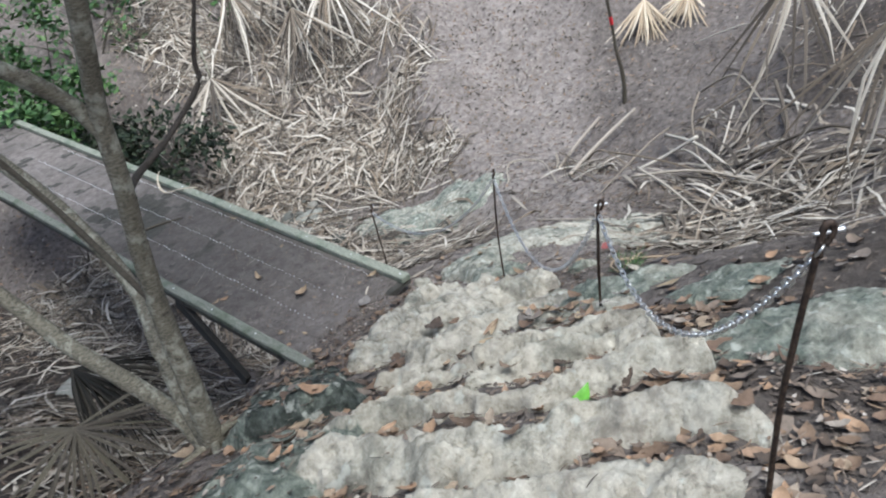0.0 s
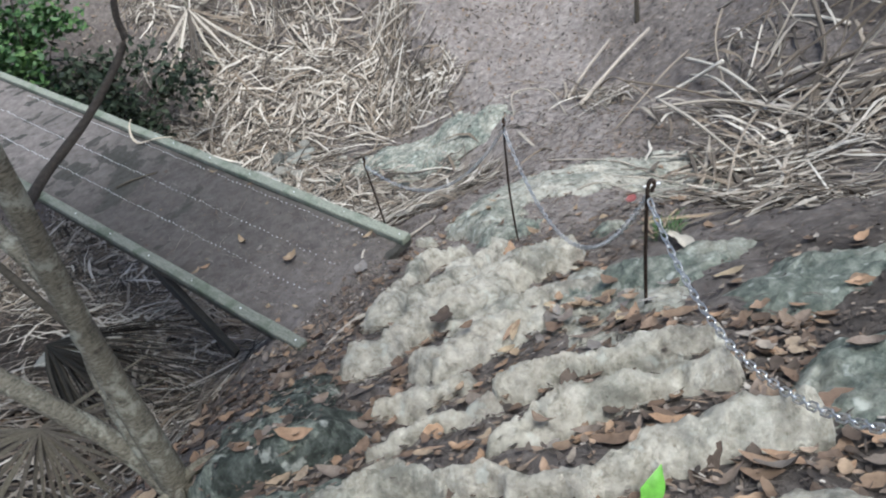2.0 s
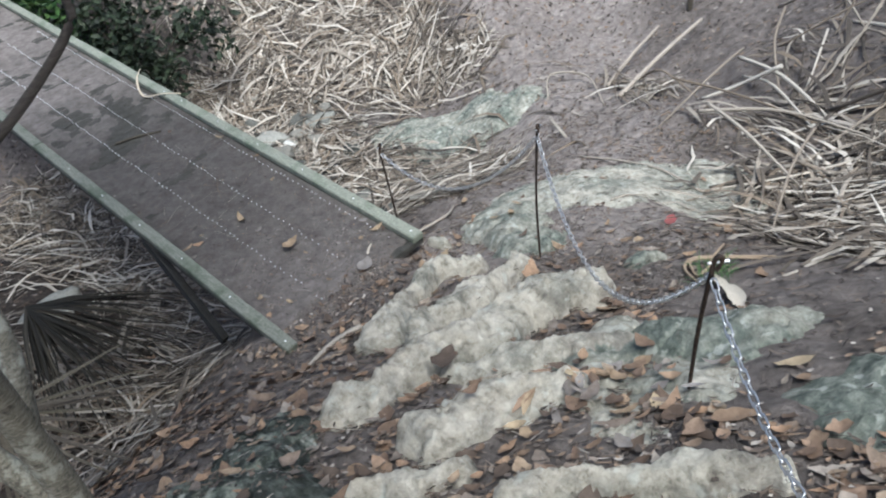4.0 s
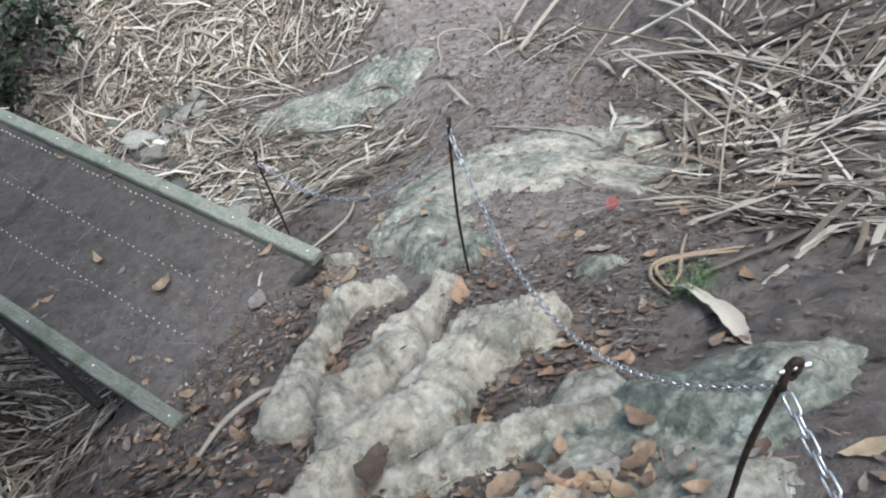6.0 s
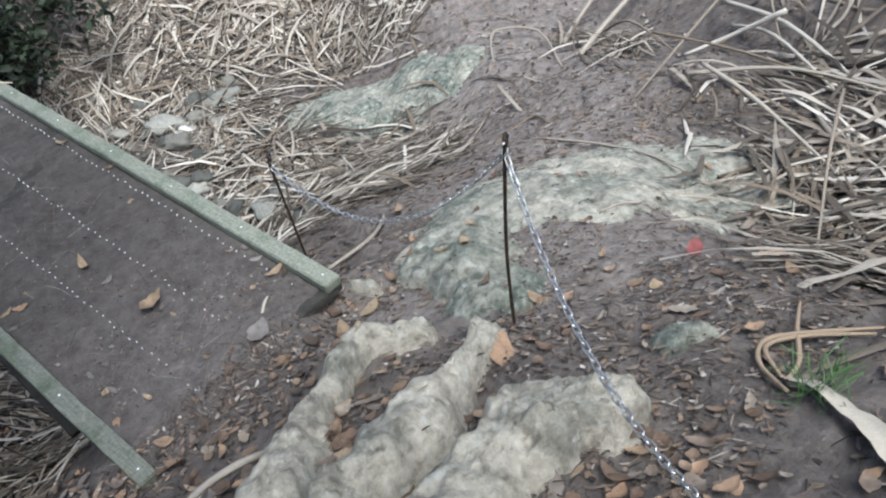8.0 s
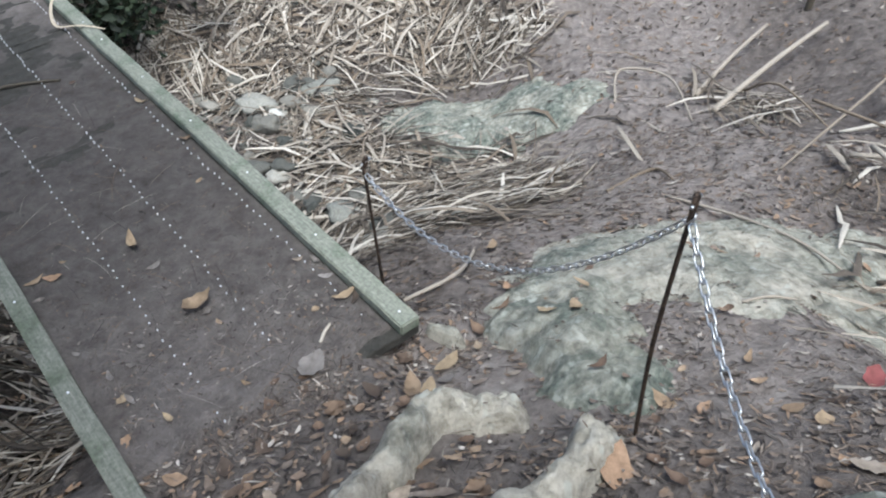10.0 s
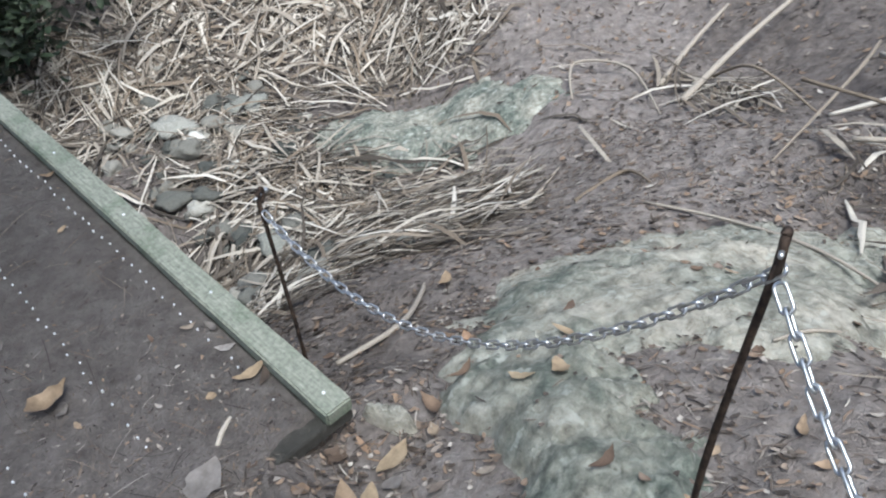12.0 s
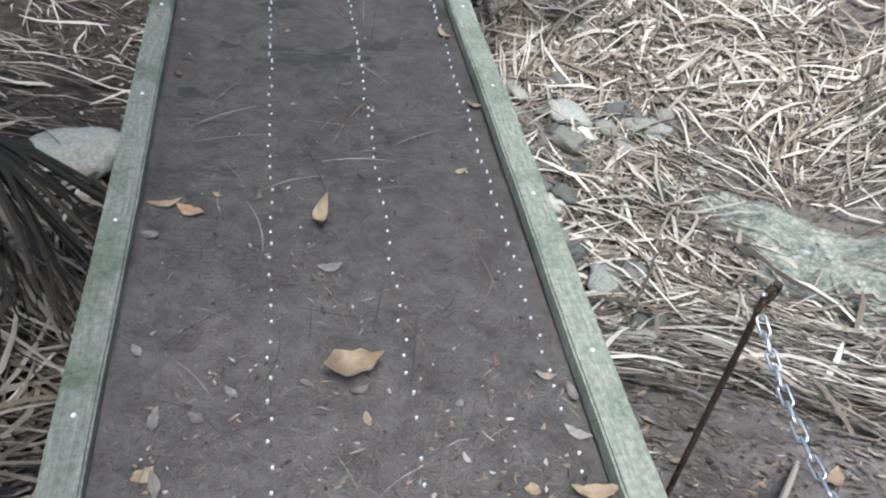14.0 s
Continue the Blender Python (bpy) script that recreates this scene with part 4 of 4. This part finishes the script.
def litter_spot(rng):
    zone = rng.random()
    if zone < 0.36:
        x, y = rng.uniform(0.2, 4.0), rng.uniform(0.7, 6.8)
        if x < 0.9 and y < 1.1:
            return None
    elif zone < 0.45:
        x, y = (rng.uniform(0.5, 3.4) if rng.random() < 0.8 else rng.uniform(3.0, 5.5)), rng.gauss(-1.3, 0.6)
        r, q = slope_rq(x, y)
        if x > 1.9 and rng.random() < 0.5:
            return None
        if q < (2.0 if r > -0.6 else 1.5) or r < -1.6 and q < 2.0:
            return None
    elif zone < 0.76:
        x, y = rng.uniform(-2.4, 0.3), rng.uniform(0.5, 6.5)
        if x < -1.05 and rng.random() < (0.85 if y > 2.6 else 0.5):
            return None
    else:
        x, y = rng.uniform(1.5, 5.6), rng.uniform(4.6, 9.2)
    if on_path(x, y) and rng.random() < 0.94:
        return None
    if math.hypot(x - 0.95, y + 1.05) < 0.5:
        return None
    if 2.1 < x < 3.5 and 2.1 < y < 3.7 and rng.random() < 0.96:
        return None
    if math.hypot(x - 1.7, y - 4.6) < 0.6 and rng.random() < 0.6:
        return None
    if -0.2 < x < 2.2 and y < 1.25 and y > -0.5 and rng.random() < 0.93:
        return None
    if y > 6.2 and x < 2.5 and rng.random() < 0.93:
        return None
    if rng.random() < 0.2 - 1.5 * float(fbm(np.array([x]), np.array([y]), 1.1, 2, 81)[0]):
        return None
    return x, y


rng = random.Random(31)
VARIANTS = [strip(rng, rng.uniform(0.15, 0.8), rng.choice((0.006, 0.009, 0.012, 0.016, 0.021, 0.03)), 4) for _ in range(90)]
LONG = [strip(rng, rng.uniform(0.5, 1.0), rng.choice((0.014, 0.02, 0.028, 0.036)), 6) for _ in range(40)]
pieces = []
while len(pieces) < 13000:
    p = litter_spot(rng)
    if not p:
        continue
    kinds = LONG if p[1] < 0.4 and rng.random() < 0.4 else VARIANTS
    if rng.random() < 0.6:
        turn, near = rng.uniform(0, 6.28), rng.uniform(0.05, 0.2)
        for _ in range(rng.randint(4, 14)):
            pieces.append((*rng.choice(kinds), p[0] + rng.gauss(0, near), p[1] + rng.gauss(0, near), turn + rng.gauss(0, 0.28), rng.uniform(0, 0.1) * rng.random(), rng.gauss(0, 0.1)))
    else:
        pieces.append((*rng.choice(kinds), *p, rng.uniform(0, 6.28), rng.uniform(0, 0.11) * rng.random(), rng.gauss(0, 0.12)))
while len(pieces) < 14600:
    a, b = rng.gauss(0, 0.55), rng.gauss(0, 0.34)
    x, y = 1.62 + 0.79 * a + 0.61 * b, 2.05 - 0.61 * a + 0.79 * b
    if x > 0.25 and y > 1.2 and not on_path(x, y):
        turn, near = rng.gauss(-0.6, 0.3), rng.uniform(0.04, 0.12)
        for _ in range(rng.randint(3, 9)):
            pieces.append((*rng.choice(VARIANTS), x + rng.gauss(0, near), y + rng.gauss(0, near), turn + rng.gauss(0, 0.22), rng.uniform(0, 0.07) * rng.random(), rng.gauss(0, 0.08)))
pieces = [p for p in pieces if not (p[2] < 0.35 and p[2] > -1.4 and p[3] < 0.9)]
tagged(new("palm_litter", drape(pieces, "palm_litter", PALM)), "deep litter of pale dry palm leaflets on the banks", "leaf litter", kind="stuff")
SINGLE = [mesh("palm_leaflet", *strip(rng, rng.uniform(0.3, 0.75), rng.uniform(0.012, 0.03)), PALM) for _ in range(16)]
made = 0
while made < 300:
    p = litter_spot(rng)
    if p and p[0] < 3.6 and p[1] < 4.5 and p[0] > -2:
        tagged(lay("palm_leaflet", rng.choice(SINGLE), *p, rng.uniform(0, 6.28), rng.uniform(0.005, 0.06), rng.uniform(-15, 15)), "dry pale palm leaflet lying loose on the litter", "palm leaflet", "loose leaflets")
        made += 1

def scatter(rng, count, x0, x1, y0, y1, on_rock, thin):
    """Spots on the soil, few of them on bare rock or on the deck."""
    xs = np.array([rng.uniform(x0, x1) for _ in range(count * 4)])
    ys = np.array([rng.uniform(y0, y1) for _ in range(count * 4)])
    bare = rock_height(xs, ys)[0] - soil_height(xs, ys)
    clump = fbm(xs, ys, 2.2, 3, 91)
    out = []
    for x, y, b, c in zip(xs, ys, bare, clump):
        if 0.05 < y < 1.0 and -1.12 < x < 0.05 or x > -0.95 and y < -1.75 and rng.random() < 0.8 or b > 0.015 and rng.random() > (0.35 if x < -1.55 and y > 1.2 * x + 0.5 else on_rock) or rng.random() < thin(x, y) - c:
            continue
        out.append((float(x), float(y)))
    return out[:count]


CRUMB = [leaf(rng, rng.uniform(0.01, 0.036), rng.uniform(0.006, 0.016), rng.uniform(0, 0.7)) for _ in range(40)]
CRUMB += [strip(rng, rng.uniform(0.025, 0.08), rng.uniform(0.0025, 0.006), 3) for _ in range(25)]
FLAKE = [leaf(rng, rng.uniform(0.025, 0.08), rng.uniform(0.01, 0.03), rng.uniform(0, 0.6)) for _ in range(40)]
crumbs = [(*rng.choice(CRUMB), x, y, rng.uniform(0, 6.28), rng.uniform(0, 0.012), rng.gauss(0, 0.12)) for x, y in scatter(rng, 15000, -2.9, 0.9, -3.6, 0.5, 0.015, lambda x, y: 0.7 if x > -0.2 else 0.1)]
crumbs += [(*rng.choice(CRUMB), x, y, rng.uniform(0, 6.28), 0.0, rng.gauss(0, 0.12)) for x, y in scatter(rng, 10000, -0.2, 3.2, -2.6, 1.6, 0.05, lambda x, y: -0.1)]
crumbs += [(*rng.choice(FLAKE), x, y, rng.uniform(0, 6.28), 0.0, rng.gauss(0, 0.12)) for x, y in scatter(rng, 15000, -3.4, 7.4, -2.8, 8.8, 0.1, lambda x, y: 0.1 if y > 0.6 or x > 1.2 else 2.0)]
tagged(new("leaf_crumbs", drape(crumbs, "leaf_crumbs", DEBRIS, True)), "brown crumbled leaves in the hollows of the rock", "leaf litter", kind="stuff")

SMALL = [leaf(rng, rng.uniform(0.03, 0.075), rng.uniform(0.015, 0.036), rng.uniform(0.1, 0.8)) for _ in range(40)]
bits = [(*rng.choice(SMALL), x, y, rng.uniform(0, 6.28), rng.uniform(0, 0.015), rng.gauss(0, 0.15)) for x, y in scatter(rng, 1150, -2.6, -0.25, -3.4, -0.1, 0.02, lambda x, y: 0.2)]
bits += [(*rng.choice(SMALL), x, y, rng.uniform(0, 6.28), rng.uniform(0, 0.015), rng.gauss(0, 0.15)) for x, y in scatter(rng, 900, -2.3, -1.08, -0.7, 2.2, 0.3, lambda x, y: 0.1)]
bits += [(*rng.choice(SMALL), x, y, rng.uniform(0, 6.28), 0.0, rng.gauss(0, 0.15)) for x, y in scatter(rng, 130, -0.3, 1.6, -2.1, 0.5, 0.12, lambda x, y: 0.1)]
tagged(new("leaf_litter", drape(bits, "leaf_litter", LEAF, True)), "small dead brown and orange leaves between the rock steps", "leaf litter", kind="stuff")
LEAVES = [mesh("fallen_leaf", *leaf(rng, rng.uniform(0.06, 0.125), rng.uniform(0.03, 0.058), rng.uniform(0.1, 0.7)), LEAF) for _ in range(18)]
for x, y in scatter(rng, 190, -2.35, -0.35, -3.3, -0.5, 0.03, lambda x, y: 0.2) + scatter(rng, 80, -2.7, 0.9, -3.5, 0.15, 0.02, lambda x, y: 0.75 if x > -0.15 else 0.05):
    tagged(lay("fallen_leaf", rng.choice(LEAVES), x, y, rng.uniform(0, 6.28), 0.003, rng.uniform(-10, 10)), "dead brown leaf curled on the ground", "leaf", "fallen leaves")

# single leaves that stand out
BIG = leaf(random.Random(2), 0.15, 0.085, 0.12)
for me, x, y, z, turn, label in (
    (mesh("fallen_leaf", *BIG, LEAF), -0.1, -0.93, None, 0.9, "large tan dead leaf lying flat on the rock"),
    (mesh("fallen_leaf", *leaf(random.Random(5), 0.125, 0.075, 0.75), YELLOW), -0.53, 0.575, deck_z(-0.53) + 0.005, 0.25, "curled tan leaf on the bridge deck"),
    (mesh("fallen_leaf", *leaf(random.Random(6), 0.11, 0.035, 0.9), YELLOW), -0.565, 1.04, deck_z(-0.565) + 0.005, 1.4, "narrow curled tan leaf on the bridge deck"),
    (mesh("fallen_leaf", *leaf(random.Random(7), 0.12, 0.06, 0.35), YELLOW), 0.0, -0.14, None, 0.2, "pale tan torn leaf before the bridge"),
    (mesh("fallen_leaf", *leaf(random.Random(8), 0.13, 0.06, 0.35), YELLOW), -0.2, -0.2, None, 0.9, "pale tan torn leaf before the bridge"),
    (mesh("fallen_leaf", *leaf(random.Random(9), 0.12, 0.09, 0.3), GREY_LEAF), -0.375, 0.08, deck_z(-0.375) + 0.012, 0.5, "grey crumpled leaf at the end of the deck"),
    (mesh("fallen_leaf", *leaf(random.Random(10), 0.11, 0.045, 0.25), YELLOW), -0.68, -2.38, None, 2.2, "yellow oval leaf on mossy rock"),
    (mesh("fallen_leaf", *leaf(random.Random(11), 0.105, 0.042, 0.35), LIME), -1.79, -2.75, gz(-1.79, -2.75) + 0.02, 0.2, "fresh bright green leaf on the rock steps"),
    (mesh("fallen_leaf", *leaf(random.Random(12), 0.1, 0.065, 0.45), RED), 0.74, -1.13, gz(0.74, -1.13) + 0.02, 0.3, "red leaf on the bare soil"),
    (mesh("fallen_leaf", *leaf(random.Random(13), 0.14, 0.05, 0.4), YELLOW), 0.86, 0.6, None, 0.7, "tan folded leaf on the bank"),
    (mesh("fallen_leaf", *leaf(random.Random(14), 0.09, 0.03, 0.2), YELLOW), 0.56, -0.2, None, 1.4, "small yellow leaf on the soil"),
    (mesh("fallen_leaf", *leaf(random.Random(15), 0.14, 0.09, 0.35), LEAF), -1.07, -1.42, None, 0.6, "broad orange dead leaf in a hollow of the rock"),
    (mesh("fallen_leaf", *leaf(random.Random(16), 0.13, 0.08, 0.4), LEAF), -1.42, -2.3, None, 0.1, "broad orange dead leaf in a hollow of the rock"),
):
    if z is None:
        ob = lay("fallen_leaf", me, x, y, turn, 0.004, 4)
    else:
        ob = new("fallen_leaf", me)
        ob.matrix_world = pose(x, y, z, 0, 0, math.degrees(turn))
    tagged(ob, label, "leaf")
rng = random.Random(53)
for _ in range(46):
    x, y = rng.gauss(-0.98, 0.13), rng.gauss(-2.02, 0.13)
    me = rng.choice(LEAVES).copy()
    me.materials[0] = rng.choice((LEAF, LEAF, LEAF, YELLOW, GREY_LEAF))
    ob = lay("fallen_leaf", me, x, y, rng.uniform(0, 6.28), rng.uniform(0.004, 0.02), rng.uniform(-14, 14))
    ob.matrix_world = ob.matrix_world @ Matrix.Scale(rng.uniform(0.55, 0.95), 4)
    tagged(ob, "dead brown leaf in the drift at a post foot", "leaf", "leaf drift")
rng = random.Random(77)
for x, y, size, mat, label in (
    (0.01, -0.92, 0.8, GREY_LEAF, "grey pointed leaf at the foot of a post"), (0.325, -0.27, 0.9, YELLOW, "yellowish curled leaf beside the mossy rock"), (0.39, -0.33, 0.9, YELLOW, "yellow leaf on the mossy rock"),
    (0.29, -0.09, 0.9, LEAF, "brown dead leaf on the soil by the bridge"), (0.12, -0.16, 0.9, LEAF, "brown dead leaf on the soil by the bridge"), (0.18, -0.61, 0.8, LEAF, "orange brown leaf on mossy rock"),
    (0.22, -0.8, 0.95, YELLOW, "tan dead leaf on bare soil"), (0.28, -0.9, 0.9, LEAF, "dark brown dead leaf on bare soil"), (0.6, -0.84, 0.7, YELLOW, "small yellow leaf on bare soil"),
    (0.47, -1.05, 0.85, YELLOW, "tan dead leaf on bare soil"), (0.445, -1.13, 0.8, YELLOW, "pale yellow leaf on bare soil"), (-0.3, -0.16, 1.1, LEAF, "brown torn leaf before the bridge"),
    (-0.14, -0.2, 1.2, YELLOW, "tan torn leaf before the bridge"), (-0.42, -0.12, 0.9, LEAF, "brown torn leaf before the bridge"), (-0.05, -0.2, 0.8, GREY_LEAF, "grey torn leaf before the bridge"),
):
    me = rng.choice(LEAVES).copy()
    me.materials[0] = mat
    ob = lay("fallen_leaf", me, x, y, rng.uniform(0, 6.28), 0.004, rng.uniform(-8, 8))
    ob.matrix_world = ob.matrix_world @ Matrix.Scale(size, 4)
    tagged(ob, label, "leaf")
for x, y, size, mat in (
    (-0.12, 1.99, 0.95, YELLOW), (-0.1, 1.56, 0.8, YELLOW), (-0.2, 1.23, 0.55, YELLOW), (-0.94, 1.68, 0.5, LEAF), (-0.87, 1.48, 0.5, GREY_LEAF), (-0.93, 1.1, 0.85, YELLOW),
    (-0.87, 1.07, 0.8, LEAF), (-0.81, 1.13, 0.5, YELLOW), (-0.95, 0.98, 0.85, GREY_LEAF), (-0.56, 0.88, 0.85, GREY_LEAF), (-0.62, 0.55, 0.5, GREY_LEAF), (-0.52, 0.53, 0.5, GREY_LEAF),
    (-0.94, 0.64, 0.7, GREY_LEAF), (-0.89, 0.48, 0.8, GREY_LEAF), (-0.82, 0.48, 0.6, GREY_LEAF), (-0.76, 0.53, 0.7, GREY_LEAF), (-0.51, 0.46, 0.4, LEAF), (-0.33, 0.49, 0.5, GREY_LEAF),
    (-0.24, 0.59, 0.4, LEAF), (-0.14, 0.55, 0.6, LEAF), (-0.1, 0.5, 0.6, GREY_LEAF), (-0.11, 0.41, 0.8, GREY_LEAF), (-0.23, 0.29, 0.5, YELLOW), (-0.12, 0.28, 1.1, YELLOW),
    (-0.1, 0.25, 0.8, LEAF), (-0.9, 0.37, 0.9, YELLOW), (-0.88, 0.34, 0.7, GREY_LEAF), (-0.95, 0.2, 1.0, LEAF), (-0.43, 1.52, 0.35, BARK_DARK), (-0.57, 0.16, 0.6, YELLOW),
    (-0.82, 0.2, 0.6, YELLOW), (-0.45, 0.02, 0.9, LEAF), (-0.41, 0.05, 0.8, LEAF), (-0.62, -0.06, 0.6, LEAF), (-0.5, 0.1, 0.5, LEAF), (-0.72, 0.04, 0.6, LEAF), (-0.3, 2.4, 0.6, LEAF), (-0.7, 3.3, 0.7, LEAF),
):
    me = rng.choice(LEAVES).copy()
    me.materials[0] = mat
    ob = new("fallen_leaf", me)
    ob.matrix_world = pose(x, y, deck_z(x) + 0.007 + 0.02 * max(0, 0.3 - y), rng.uniform(-6, 6), 0, rng.uniform(0, 360)) @ Matrix.Scale(size * 0.8, 4)
    tagged(ob, "small dead leaf lying on the bridge deck", "leaf", "deck leaves")
v, f = tube([(0, 0, 0), (0.035, 0.027, 0.004), (0.07, 0.05, 0)], [0.006, 0.007, 0.005], 6, 0.2, 9)
ob = tagged(new("twig", mesh("twig", v, f, PALE)), "short pale broken twig on the bridge deck", "twig")
ob.location = (-0.3, 0.15, deck_z(-0.3) + 0.012)
dust = [(*rng.choice(CRUMB), rng.uniform(-0.96, -0.1), rng.uniform(-0.1, 1.0) + max(0, rng.gauss(0, 0.9)), rng.uniform(0, 6.28)) for _ in range(900)]
dust += [(*rng.choice(CRUMB), rng.uniform(-0.96, -0.1), -0.08 + abs(rng.gauss(0, 0.3)), rng.uniform(0, 6.28)) for _ in range(1500)]
HAIR = [strip(rng, rng.uniform(0.08, 0.45), 0.0035, 6) for _ in range(20)]
dust += [(*rng.choice(HAIR), rng.uniform(-0.9, -0.15), rng.uniform(0.05, 2.4), rng.uniform(0, 6.28)) for _ in range(260)]
dust += [(*rng.choice(FLAKE), rng.uniform(-0.96, -0.12), rng.uniform(0.0, 2.2), rng.uniform(0, 6.28)) for _ in range(70)]
V, F, n = [], [], 0
for v, f, x, y, turn in dust:
    if x > -0.3 and y < 0.07:
        continue
    c, s_ = math.cos(turn), math.sin(turn)
    k = rng.uniform(0.2, 0.6)
    V.append(np.stack([x + k * (v[:, 0] * c - v[:, 1] * s_), y + k * (v[:, 0] * s_ + v[:, 1] * c), deck_z(x) + 0.006 + k * v[:, 2] + 0.02 * max(0, 0.3 - y)], -1))
    F += [tuple(i + n for i in q) for q in f]
    n += len(v)
tagged(new("deck_crumbs", mesh("deck_crumbs", np.concatenate(V), F, DEBRIS)), "small leaf crumbs strewn on the bridge deck", "leaf litter", kind="stuff")

# grass tuft by the sheath
V, F, n = [], [], 0
for _ in range(70):
    v, f = strip(rng, rng.uniform(0.06, 0.13), 0.003, 4)
    v[:, 0] += 0.05
    m = np.array((Matrix.Rotation(rng.uniform(0, 6.28), 3, "Z") @ Matrix.Rotation(-rng.uniform(0.3, 1.3), 3, "Y")))
    V.append(v @ m.T + np.array((rng.gauss(0, 0.03), rng.gauss(0, 0.03), 0)))
    F += [tuple(i + n for i in q) for q in f]
    n += len(v)
tuft = tagged(new("grass_tuft", mesh("grass_tuft", np.concatenate(V), F, GREEN)), "small tuft of pale green grass beside the steps", "grass", kind="stuff")
tuft.location = (0.0, -1.78, gz(0.0, -1.78))
